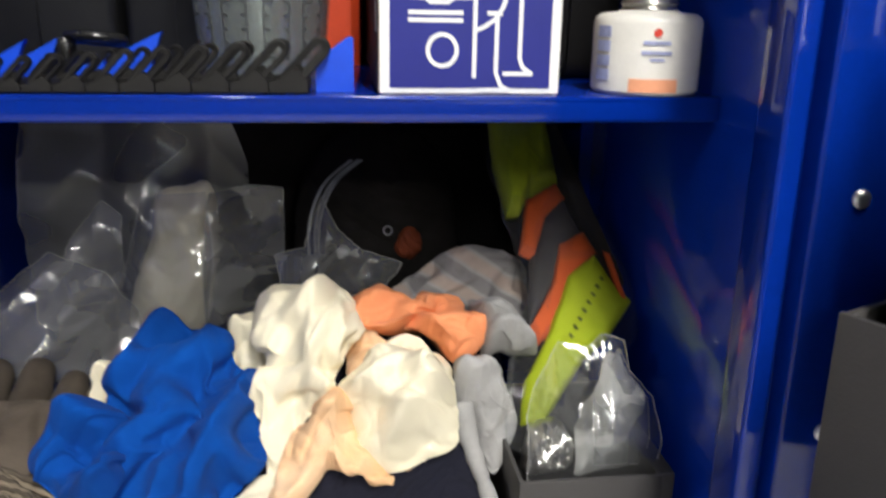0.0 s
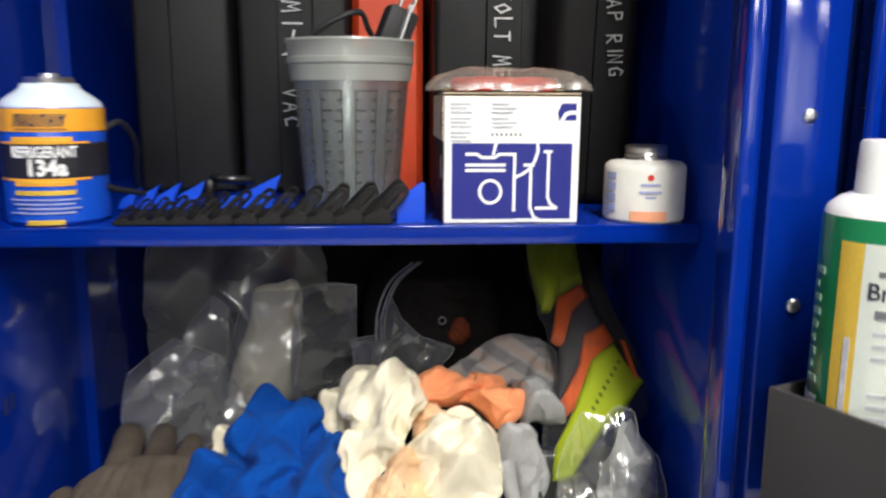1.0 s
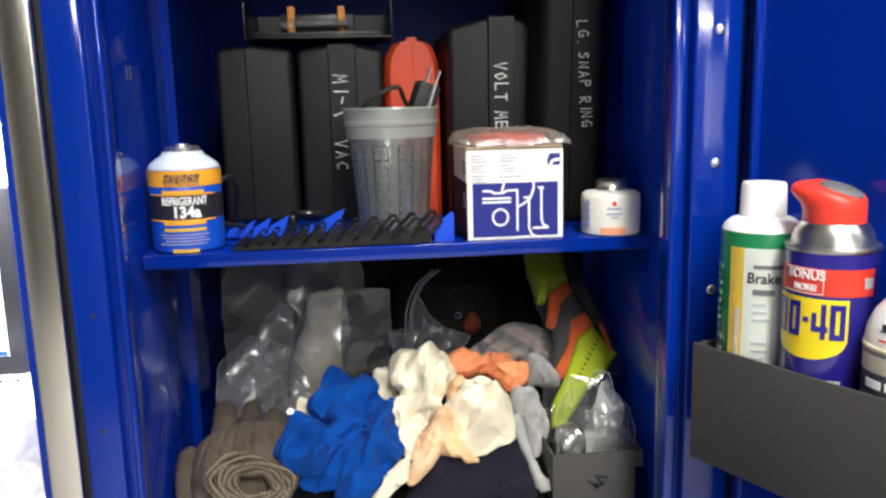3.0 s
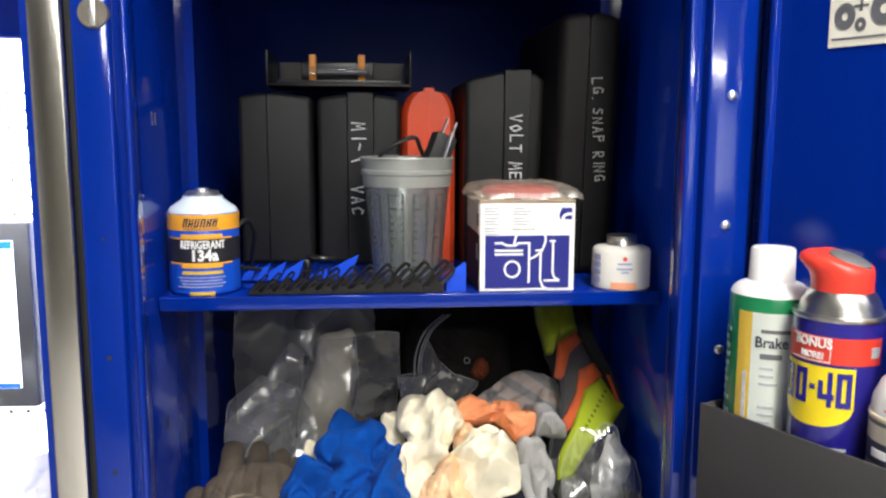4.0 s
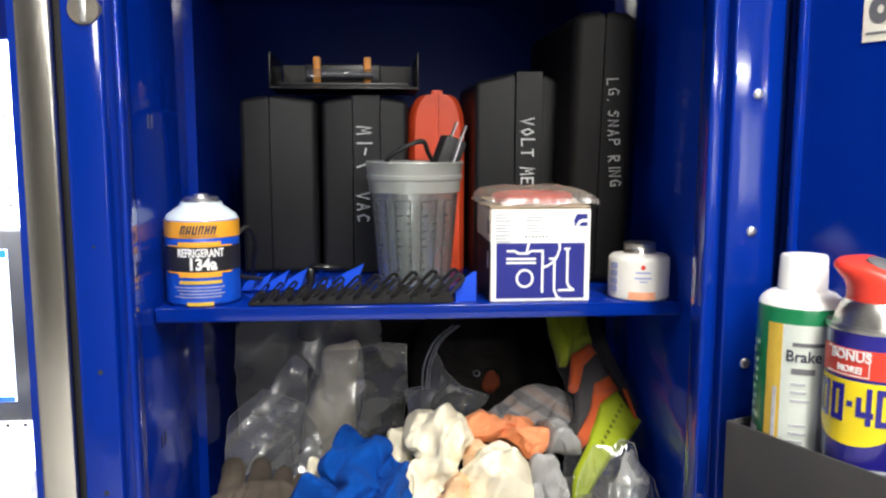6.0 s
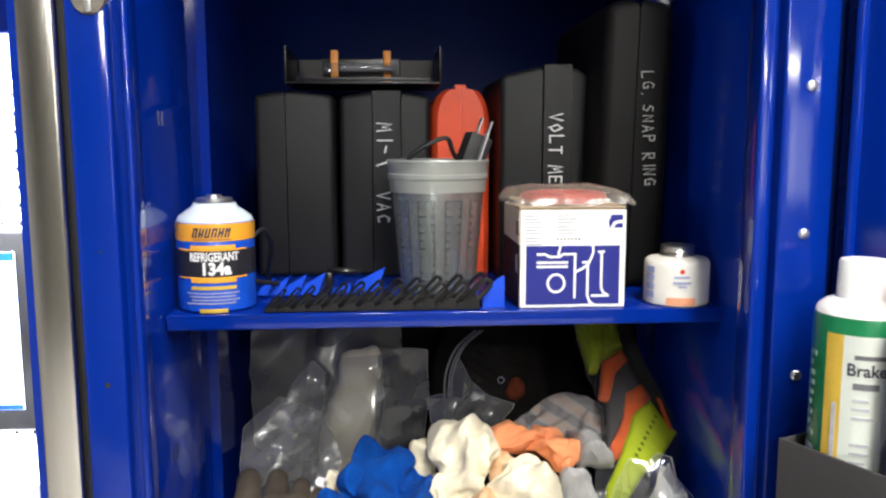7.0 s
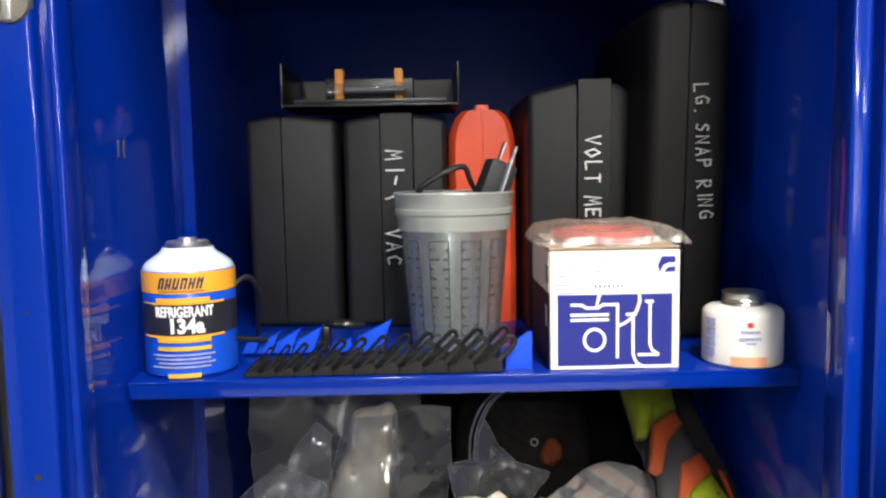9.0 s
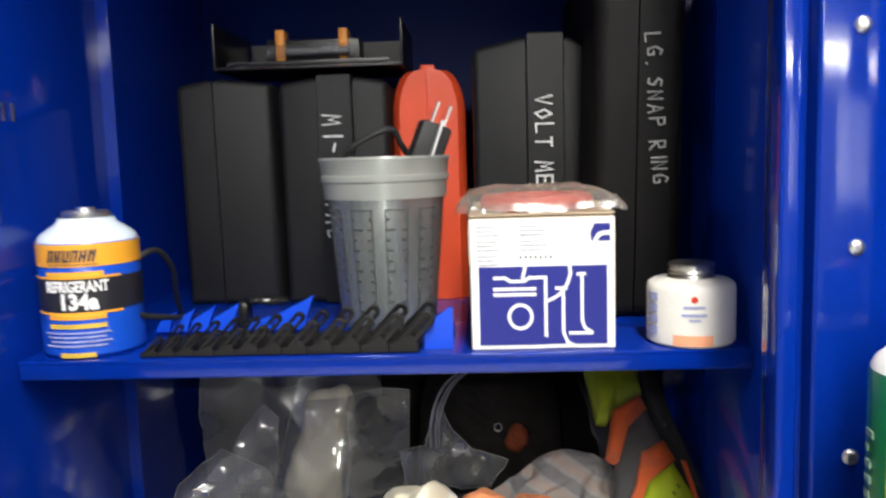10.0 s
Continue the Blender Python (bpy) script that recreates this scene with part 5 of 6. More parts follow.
def rack(x0, x1, y, n, h0, h1, lean, material, label, depth, pointed):
    """A rack whose slanting hooks grow to the right: a foot plate and a hook for each."""
    ob = thing("wrench_rack", pose((x0 + x1) / 2, y, S), label, "wrench rack", "wrench racks on the shelf")
    part("base", box(x0, x1, y + 0.004, y + depth, S, S + 0.004, 0.001), material, ob)
    total = sum(1 + 0.8 * i / n for i in range(n))
    x = x0
    for i in range(n):
        step = (x1 - x0) * (1 + 0.8 * i / n) / total
        h = (h0 + (h1 - h0) * i / max(1, n - 1)) * (1 if pointed else 0.86)
        if pointed:
            t = step * 0.55
            pts = [(0, 0.002), (step, 0.002), (step * 1.02, h * 0.40), (t * 0.9 + lean * h, h), (lean * h * 0.3, h * 0.52)]
            part("hook", prism([(x + px, S + pz) for px, pz in pts], y, y + 0.006), material, ob)
        else:
            for y2, k in ((y, 1.0), (y + depth - 0.010, 0.95)):
                part("hook", loop_hook(x, y2, step, h * k, lean, 0.005), material, ob)
        x += step
    return ob


rack(-0.2830, -0.0800, 0.499, 12, 0.014, 0.031, 0.95, ORG_BLACK, "black plastic wrench rack with slanting hooks", 0.055, False)
rack(-0.3020, -0.2380, 0.575, 4, 0.020, 0.026, 0.70, ORG_BLUE, "bright blue plastic wrench rack with pointed hooks", 0.040, True)
rack(-0.2260, -0.1780, 0.575, 2, 0.014, 0.030, 0.75, ORG_BLUE, "short bright blue wrench rack with pointed hooks", 0.040, True)
b = bmesh.new()
pts = [(-0.0765, 0.0), (-0.0555, 0.0), (-0.0555, 0.0300), (-0.0580, 0.0305), (-0.0760, 0.0175)]
fr = [b.verts.new((x, 0.508, S + z)) for x, z in pts]
re = [b.verts.new((x, 0.512, S + z)) for x, z in pts]
b.faces.new(fr)
b.faces.new(re[::-1])
for k in range(5):
    b.faces.new((fr[k], re[k], re[(k + 1) % 5], fr[(k + 1) % 5]))
tab = thing("rack_end", pose(-0.066, 0.52, S), "bright blue plastic end tab of a wrench rack", "wrench rack", "wrench racks on the shelf")
part("tab", b, ORG_BLUE, tab)
part("base", box(-0.0760, -0.0560, 0.5121, 0.566, S, S + 0.006, 0.001), ORG_BLUE, tab)

# black lead behind the can and a black ring on the racks
pts = [(-0.262, 0.60, 1.470), (-0.270, 0.56, 1.478), (-0.284, 0.535, 1.486), (-0.290, 0.530, 1.500), (-0.289, 0.535, 1.515), (-0.284, 0.545, 1.528), (-0.276, 0.56, 1.532), (-0.272, 0.58, 1.515), (-0.278, 0.60, 1.490), (-0.282, 0.62, 1.468)]
b = tube(smooth_loop([(x - 0.014, y, z) for x, y, z in pts], 60, False), 0.0024)
tagged(part("test_lead", b, BLACK_RUBBER), "black rubber test lead curled beside the can", "lead")
b = lathe([(0.0155 + 0.0035 * math.cos(a), 0.0035 * math.sin(a)) for a in [2 * math.pi * k / 12 for k in range(13)]], 40)
b.transform(pose(-0.2120, 0.588, 1.4850, -8, 4, 0))
add(b, box(-0.2320, -0.2240, 0.572, 0.590, 1.466, 1.4865, 0.003))
tagged(part("hose_clamp", b, mat("glossy_black_plastic", (0.012, 0.012, 0.012), 0.2, 0, 0.2, 40)), "glossy black ring clamp lying on the wrench rack", "clamp")

# ---- lower compartment ----
D = ZB + 0.0005
b = box(-0.134, 0.040, 0.474, 0.70, D, D + 0.027, 0.004, None, 3)
flat_case = thing("flat_case", pose(-0.047, 0.58, D), "flat black case under the folded clothes", "tool case")
part("base", b, CASE_DARK, flat_case)
part("lid", box(-0.132, 0.038, 0.476, 0.70, D + 0.0275, D + 0.036, 0.003, None, 3), CASE_DARK, flat_case)
part("latch", box(-0.060, -0.035, 0.4725, 0.476, D + 0.014, D + 0.030, 0.001), CASE_DARK, flat_case)

# grey bin
bin_ob = thing("storage_bin", pose(0.089, 0.54, D), "dark grey open storage bin holding a clear bag", "bin")
part("front_panel", box(0.0420, 0.1340, 0.473, 0.4760, D, 1.2270, 0.0008), GREY_BOX, bin_ob)
part("back_panel", box(0.0420, 0.1340, 0.6070, 0.6100, D, 1.2270, 0.0008), GREY_BOX, bin_ob)
for x in (0.0420, 0.1310):
    part("side_panel", box(x, x + 0.003, 0.4761, 0.6069, D, 1.2265, 0.0006), GREY_BOX, bin_ob)
part("bottom_panel", box(0.0451, 0.1309, 0.4761, 0.6069, D, D + 0.003), GREY_BOX, bin_ob)
part("bracket", box(0.1350, 0.1450, 0.4790, 0.600, 1.205, 1.2240, 0.001), GREY_BOX, bin_ob)
b = bmesh.new()
for i, (x, z, a, l) in enumerate(((0.086, 1.192, 35, 0.012), (0.093, 1.196, 60, 0.014), (0.098, 1.199, 15, 0.010), (0.095, 1.190, -30, 0.009), (0.090, 1.188, 80, 0.008))):
    s = box(-l / 2, l / 2, -0.0003, 0.0003, -0.0016, 0.0016)
    s.transform(pose(x, 0.4725, z, 0, a, 0))
    add(b, s)
part("badge", b, BLACK_RUBBER, bin_ob, "worn dark badge")

# folded navy cloth on the flat case
b = heap([(-0.118, 1.172), (-0.092, 1.210), (-0.070, 1.222), (-0.015, 1.226), (0.015, 1.224), (0.030, 1.205), (0.034, 1.180), (0.026, 1.166), (-0.038, 1.165), (-0.100, 1.164)], 0.506, 1.18, 1.2, 0.020, 0.010, 15, 85, 3)
trousers = thing("folded_trousers", pose(-0.04, 0.55, D + 0.036), "folded dark navy work trousers on a flat case", "clothing")
part("leg", b, NAVY_CLOTH, trousers)
b = heap([(-0.020, 1.176), (-0.012, 1.204), (0.012, 1.210), (0.026, 1.196), (0.026, 1.172), (0.004, 1.168)], 0.494, 1.18, 1.2, 0.014, 0.008, 22, 80, 5, 30, 100)
part("leg", b, NAVY_CLOTH, trousers)
# dark bulk that the heap lies on
b = heap([(-0.25, 1.15), (-0.24, 1.23), (-0.12, 1.275), (0.02, 1.275), (0.06, 1.24), (0.03, 1.18), (-0.10, 1.172), (-0.16, 1.145)], 0.555, 1.18, 1.15, 0.02, 0.010, 14, 40, 12)
tagged(part("folded_jacket", b, NAVY_CLOTH), "dark navy jacket crumpled under the shirts", "clothing")

# grey sweatshirt behind, its sleeve hanging
grey = thing("grey_sweatshirt", pose(0.03, 0.62, 1.16), "heather grey sweatshirt crumpled in the heap", "clothing", "clothes in the heap")
part("drape", crumple([(-0.042, 1.283), (-0.017, 1.298), (0.010, 1.309), (0.040, 1.315), (0.068, 1.312), (0.083, 1.302), (0.083, 1.284), (0.076, 1.263), (0.060, 1.258), (0.042, 1.265), (0.026, 1.278), (-0.010, 1.277)], 0.512, 1.18, 1.2, 0.010, (1.3, 1.1), 25, 17, cells=(12, 26, 52, 90), pleats=16, depth=0.5, fine=0.005), STRIPED, grey)
part("fold", crumple([(0.032, 1.292), (0.049, 1.283), (0.068, 1.270), (0.074, 1.259), (0.066, 1.255), (0.045, 1.257), (0.034, 1.257), (0.032, 1.273)], 0.488, 1.18, 1.2, 0.014, (1.2, 1.1), -30, 19, cells=(12, 26, 52, 90)), GREY_CLOTH, grey)
part("cuff", crumple([(0.014, 1.250), (0.034, 1.255), (0.044, 1.249), (0.053, 1.229), (0.050, 1.219), (0.035, 1.204), (0.029, 1.215), (0.022, 1.231), (0.012, 1.235)], 0.492, 1.18, 1.2, 0.014, (1.2, 1.1), 70, 23, cells=(12, 26, 52, 90)), GREY_CLOTH, grey)
sl = smooth_loop([(0.016, 0.548, 1.243), (0.020, 0.530, 1.224), (0.026, 0.512, 1.207), (0.031, 0.494, 1.192), (0.034, 0.488, 1.187)], 26, False)
b = tube(sl, 0.007, 14, [0.0095 - 0.0040 * math.sin(math.pi * min(1, i / 25)) + 0.0015 * noise.noise(Vector((i * 0.5, 1, 3))) for i in range(26)])
part("sleeve", b, GREY_CLOTH, grey)
part("sleeve_end", tube([(0.030, 0.492, 1.191), (0.035, 0.487, 1.186), (0.042, 0.486, 1.187)], 0.007, 14, [0.006, 0.0085, 0.006]), GREY_CLOTH, grey)

# orange, peach and cream shirts
shirt = thing("orange_shirt", pose(0.0, 0.6, 1.25), "bright orange cotton shirt bunched in the heap", "clothing", "clothes in the heap")
part("drape", crumple([(-0.058, 1.291), (-0.035, 1.293), (-0.013, 1.290), (0.000, 1.295), (0.024, 1.295), (0.029, 1.283), (0.040, 1.273), (0.035, 1.263), (0.022, 1.260), (0.011, 1.256), (0.002, 1.263), (-0.017, 1.272), (-0.036, 1.270), (-0.054, 1.274)], 0.486, 1.18, 1.2, 0.014, (1.5, 1.22), 10, 31, cells=(12, 26, 52, 90), layer=0.009), ORANGE_CLOTH, shirt)
part("sleeve", crumple([(-0.002, 1.297), (0.022, 1.297), (0.027, 1.285), (0.038, 1.276), (0.032, 1.266), (0.014, 1.261), (0.004, 1.273)], 0.474, 1.18, 1.2, 0.012, (1.3, 1.15), 70, 33, cells=(8, 18, 38, 60), pleats=10), ORANGE_CLOTH, shirt)
shirt = thing("peach_shirt", pose(-0.06, 0.53, 1.2), "peach cotton shirt spilling down the heap", "clothing", "clothes in the heap")
part("drape", crumple([(-0.066, 1.244), (-0.056, 1.231), (-0.041, 1.217), (-0.019, 1.213), (-0.024, 1.207), (-0.047, 1.207), (-0.076, 1.211), (-0.082, 1.205), (-0.101, 1.192), (-0.113, 1.192), (-0.106, 1.207), (-0.097, 1.221), (-0.084, 1.234)], 0.484, 1.18, 1.2, 0.018, (1.5, 1.22), 65, 37, cells=(12, 26, 52, 90), layer=0.010, centre=(-0.070, 1.220)), PEACH_CLOTH, shirt)
part("collar", crumple([(-0.057, 1.277), (-0.035, 1.274), (-0.028, 1.265), (-0.051, 1.253), (-0.062, 1.260)], 0.474, 1.18, 1.2, 0.010, (1.3, 1.15), 30, 39, cells=(8, 18, 38, 60), pleats=10), PEACH_CLOTH, shirt)
cream = thing("cream_shirt", pose(-0.06, 0.55, 1.2), "cream cotton shirt heaped over the other clothes", "clothing", "clothes in the heap")
part("drape", crumple([(-0.122, 1.288), (-0.115, 1.299), (-0.096, 1.305), (-0.074, 1.300), (-0.055, 1.290), (-0.052, 1.276), (-0.065, 1.258), (-0.076, 1.243), (-0.092, 1.234), (-0.101, 1.220), (-0.113, 1.211), (-0.116, 1.226), (-0.118, 1.238), (-0.126, 1.243), (-0.119, 1.254), (-0.116, 1.264), (-0.122, 1.272)], 0.474, 1.18, 1.2, 0.020, (1.5, 1.22), 75, 41, cells=(12, 26, 52, 90), layer=0.013), CREAM_CLOTH, cream)
part("drape", crumple([(-0.059, 1.254), (-0.045, 1.262), (-0.022, 1.266), (0.004, 1.265), (0.011, 1.249), (0.009, 1.229), (-0.007, 1.223), (-0.033, 1.218), (-0.053, 1.223), (-0.065, 1.236), (-0.069, 1.247)], 0.468, 1.18, 1.2, 0.020, (1.5, 1.22), 10, 43, cells=(12, 26, 52, 90), layer=0.010), CREAM_CLOTH, cream)
part("tail", crumple([(-0.119, 1.212), (-0.108, 1.209), (-0.111, 1.199), (-0.129, 1.188), (-0.150, 1.178), (-0.164, 1.177), (-0.153, 1.190), (-0.134, 1.201)], 0.480, 1.18, 1.2, 0.012, (1.5, 1.2), 50, 47, cells=(8, 18, 38, 60), pleats=10), CREAM_CLOTH, cream)
part("flap", crumple([(-0.145, 1.277), (-0.126, 1.283), (-0.119, 1.267), (-0.122, 1.255), (-0.138, 1.252)], 0.502, 1.18, 1.2, 0.014, (1.3, 1.1), 80, 53, cells=(8, 18, 36, 48), pleats=7), CREAM_CLOTH, cream)
part("knot", crumple([(-0.037, 1.272), (-0.028, 1.279), (-0.014, 1.279), (-0.005, 1.274), (-0.004, 1.266), (-0.020, 1.266), (-0.034, 1.265)], 0.458, 1.18, 1.2, 0.012, (1.5, 1.3), 0, 59, cells=(8, 18, 36, 48), pleats=7), CREAM_CLOTH, cream)
part("hem", crumple([(-0.237, 1.241), (-0.229, 1.261), (-0.220, 1.254), (-0.224, 1.237)], 0.502, 1.18, 1.2, 0.010, (1.3, 1.15), 60, 61, cells=(8, 18, 36, 48), pleats=7), CREAM_CLOTH, cream)

# blue shirt
blue = thing("blue_shirt", pose(-0.18, 0.55, 1.15), "bright blue cotton shirt crumpled on the heap", "clothing", "clothes in the heap")
part("drape", crumple([(-0.192, 1.294), (-0.170, 1.285), (-0.147, 1.279), (-0.137, 1.261), (-0.119, 1.255), (-0.126, 1.243), (-0.115, 1.225), (-0.124, 1.209), (-0.138, 1.197), (-0.156, 1.179), (-0.172, 1.177), (-0.192, 1.183), (-0.193, 1.191), (-0.220, 1.194), (-0.234, 1.204), (-0.254, 1.216), (-0.256, 1.225), (-0.245, 1.236), (-0.222, 1.242), (-0.219, 1.258), (-0.205, 1.277)], 0.482, 1.18, 1.2, 0.024, (1.5, 1.22), 65, 71, cells=(12, 26, 52, 90), layer=0.013, centre=(-0.172, 1.232)), BLUE_CLOTH, blue)
part("sleeve", crumple([(-0.256, 1.229), (-0.244, 1.239), (-0.222, 1.245), (-0.200, 1.239), (-0.194, 1.220), (-0.207, 1.204), (-0.232, 1.207), (-0.253, 1.219)], 0.470, 1.18, 1.2, 0.014, (1.35, 1.1), 30, 73, cells=(12, 26, 52, 90)), BLUE_CLOTH, blue)

# work gloves
glove = thing("work_glove", pose(-0.29, 0.55, 1.15), "soiled taupe work glove with a rolled ribbed cuff", "glove", "work gloves")
for i, (x, z, r, dx) in enumerate(((-0.318, 1.262, 0.0165, -0.004), (-0.288, 1.262, 0.0150, 0.0), (-0.262, 1.256, 0.0135, 0.006), (-0.244, 1.250, 0.0110, 0.012))):
    y = 0.50 + (z - 1.18) * 1.2 - 0.008
    pts = smooth_loop([(x, y, z), (x - dx * 0.3, y - 0.030, z - 0.022), (x - dx, y - 0.066, z - 0.052), (x - dx * 1.2, y - 0.085, z - 0.068)], 18, False)
    eye_line = Vector((-0.171, -0.272, 1.578))   # carried back along the line of sight, the tips most
    pts = [eye_line + (p - eye_line) * (1.09 - 0.05 * k / 17) for k, p in enumerate(pts)]
    rad = [0.93 * r * min(1, math.sqrt(max(0.02, 1 - (1 - min(1, k / 3)) ** 2))) * (1 + 0.08 * math.sin(k * 1.4 + i)) for k in range(18)]
    part("finger", tube(pts, r, 16, rad), GLOVE_TAN, glove)
part("palm", heap([(-0.342, 1.232), (-0.300, 1.244), (-0.255, 1.242), (-0.238, 1.222), (-0.240, 1.190), (-0.280, 1.170), (-0.332, 1.168), (-0.350, 1.200)], 0.500, 1.18, 1.2, 0.026, 0.007, 20, 80, 81), GLOVE_TAN, glove)
for k in range(13):   # the cuff rolled up, edge on
    u = 1 - k / 19
    pts = []
    for a in range(73):
        t = 2 * math.pi * a / 72
        wob = 1 + 0.20 * noise.noise(Vector((math.cos(t) * 1.3, math.sin(t) * 1.3, k * 0.22 + 2)))
        pts.append((-0.281 + 0.047 * u * wob * math.cos(t) + 0.006 * (1 - u), 0.494 - 0.012 * (1 - u) + 0.018 * u * math.sin(t), 1.212 + 0.0235 * u * wob * math.sin(t) - 0.009 * u * math.cos(t) + 0.002 * math.sin(3 * t + k)))
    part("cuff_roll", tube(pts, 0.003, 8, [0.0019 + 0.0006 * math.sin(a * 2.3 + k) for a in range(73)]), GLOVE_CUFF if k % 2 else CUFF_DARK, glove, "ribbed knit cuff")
part("cuff_core", heap([(-0.330, 1.218), (-0.290, 1.232), (-0.240, 1.216), (-0.238, 1.196), (-0.280, 1.186), (-0.328, 1.196)], 0.496, 1.18, 0.6, 0.010, 0.003, 30, 5, 82, 20, 80), GLOVE_TAN, glove)
part("thumb", tube(smooth_loop([(-0.352, 0.56, 1.226), (-0.356, 0.54, 1.205), (-0.350, 0.515, 1.180), (-0.338, 0.50, 1.165)], 16, False), 0.013, 14, [0.006, 0.010] + [0.0135] * 12 + [0.012, 0.009]), GLOVE_TAN, glove)
part("back_hand", heap([(-0.336, 1.178), (-0.250, 1.176), (-0.244, 1.150), (-0.256, 1.139), (-0.330, 1.139), (-0.342, 1.155)], 0.500, 1.18, 0.5, 0.014, 0.005, 26, 10, 83), BLACK_CLOTH, glove)
b = heap([(-0.208, 1.166), (-0.190, 1.176), (-0.176, 1.160), (-0.180, 1.142), (-0.215, 1.140)], 0.485, 1.18, 1.0, 0.016, 0.008, 40, 30, 85)
tagged(part("cotton_rag", b, CREAM_CLOTH), "small cream cotton rag under the blue shirt", "rag")
for x, y in ((-0.349, 0.486), (-0.331, 0.480)):
    b = lathe([(0, 0), (0.008, 0), (0.0085, 0.004), (0.0085, 0.016), (0.004, 0.017), (0.004, 0.010), (0, 0.010)], 24)
    cap_ob = part("bottle_cap", b, CUP, None)
    cap_ob.matrix_basis = pose(x, y, D)
    tagged(cap_ob, "small clear plastic cap on the locker bottom", "cap")

# high-visibility vest in its bag, leaning on the wall
vest = thing("safety_vest", pose(0.08, 0.58, 1.24), "folded lime and orange safety vest leaning on the wall", "vest")


def slab(outline, lift, thick, seed, amp=0.003, y0=0.622, z0=1.305, slope=1.15):
    n = len(outline)
    outline = [tuple(outline[k][i] + (outline[(k + 1) % n][i] - outline[k][i]) * f for i in (0, 1)) for k in range(n) for f in (0.0, 0.14, 0.5, 0.86)]
    return heap(outline, y0 - lift, z0, slope, thick, amp, 30, 60, seed, 16, 90, 1.6, 7, 0.001)


part("upper_panel", slab([(0.069, 1.455), (0.117, 1.455), (0.117, 1.403), (0.117, 1.366), (0.091, 1.357), (0.080, 1.345), (0.070, 1.345), (0.065, 1.382)], -0.004, 0.012, 91), HIVIS, vest)
part("orange_trim", slab([(0.086, 1.357), (0.113, 1.368), (0.119, 1.358), (0.099, 1.345), (0.084, 1.320), (0.073, 1.324)], 0.006, 0.006, 93, 0.001), HIVIS_ORANGE, vest)
part("reflective_tape", slab([(0.097, 1.347), (0.117, 1.359), (0.126, 1.335), (0.109, 1.322), (0.091, 1.298), (0.070, 1.278), (0.081, 1.319)], 0.004, 0.006, 95, 0.001), REFLECT, vest)
part("orange_trim", slab([(0.106, 1.330), (0.128, 1.337), (0.135, 1.324), (0.110, 1.311), (0.090, 1.280), (0.075, 1.272), (0.072, 1.282), (0.093, 1.304)], 0.008, 0.006, 97, 0.001), HIVIS_ORANGE, vest)
part("lower_panel", slab([(0.132, 1.323), (0.142, 1.306), (0.153, 1.295), (0.131, 1.277), (0.108, 1.265), (0.070, 1.234), (0.054, 1.234), (0.060, 1.253), (0.081, 1.275), (0.107, 1.311)], 0.010, 0.010, 98, 0.002), HIVIS, vest)
part("side_trim", slab([(0.138, 1.327), (0.142, 1.326), (0.147, 1.299), (0.143, 1.298)], 0.020, 0.002, 99, 0.0004), HIVIS_ORANGE, vest)
# dark band on the wall side: shadow between vest and wall, shaped in black
part("side_shadow", slab([(0.109, 1.408), (0.126, 1.408), (0.141, 1.348), (0.155, 1.301), (0.147, 1.302), (0.125, 1.343)], -0.006, 0.008, 100, 0.001), BLACK_CLOTH, vest)
b = bmesh.new()
for k in range(9):
    s = box(-0.0012, 0.0012, -0.0004, 0.0004, -0.002, 0.002)
    q = Vector((0.0935 + 0.00452 * k, 0, 1.2689 + 0.00436 * k))
    s.transform(Matrix.Translation((q.x, 0.622 + (q.z - 1.305) * 1.15 - 0.0170, q.z + 0.0100)) @ pose(0, 0, 0, -49, -40, 0))
    add(b, s)
part("print_bars", b, mat("olive_ink", (0.12, 0.15, 0.01), 0.7, 0, 0.1, 60), vest)
part("bag", crumple([(0.055, 1.423), (0.111, 1.423), (0.129, 1.367), (0.149, 1.329), (0.155, 1.292), (0.134, 1.264), (0.084, 1.230), (0.045, 1.225), (0.053, 1.260), (0.071, 1.305), (0.064, 1.353)], 0.606, 1.305, 1.15, 0.008, (1.10, 1.04), 60, 99, back=0, pleats=8, depth=0.3, fine=0.0), film("clear_vest_bag", 0.04, gloss=0.3), vest, "clear bag")

# clear bag standing in the bin, a white roll in it
bag = thing("parts_bag", pose(0.09, 0.53, 1.15), "clear poly bag with white packing in the bin", "bag", "clear plastic bags")
b, edge = crinkle([(0.050, 1.215), (0.056, 1.252), (0.074, 1.300), (0.092, 1.296), (0.104, 1.305), (0.118, 1.300), (0.122, 1.280), (0.140, 1.262), (0.143, 1.235), (0.138, 1.212), (0.09, 1.200)], 0.508, 1.25, 0.25, 0.010, 101, 16, 0.30, 52, 80, hem=0.0003)
part("film", b, THIN_BAG, bag)
part("hem", edge, MILKY_BAG, bag)
b, edge = crinkle([(0.100, 1.215), (0.100, 1.255), (0.118, 1.292), (0.126, 1.272), (0.138, 1.258), (0.140, 1.232), (0.134, 1.215)], 0.516, 1.25, 0.25, 0.008, 103, 14, 0.30, 48, 85, hem=0.0003)
part("film", b, CLEAR_BAG, bag)
part("hem", edge, MILKY_BAG, bag)
part("packing", crinkle([(0.092, 1.200), (0.098, 1.250), (0.112, 1.286), (0.122, 1.282), (0.132, 1.262), (0.139, 1.240), (0.134, 1.205)], 0.528, 1.25, 0.25, 0.012, 105, 22, 0.75, 48, 75), mat("white_packing_foam", (0.60, 0.60, 0.57), 0.6, 0, 0.10, 40, 0.2), bag)
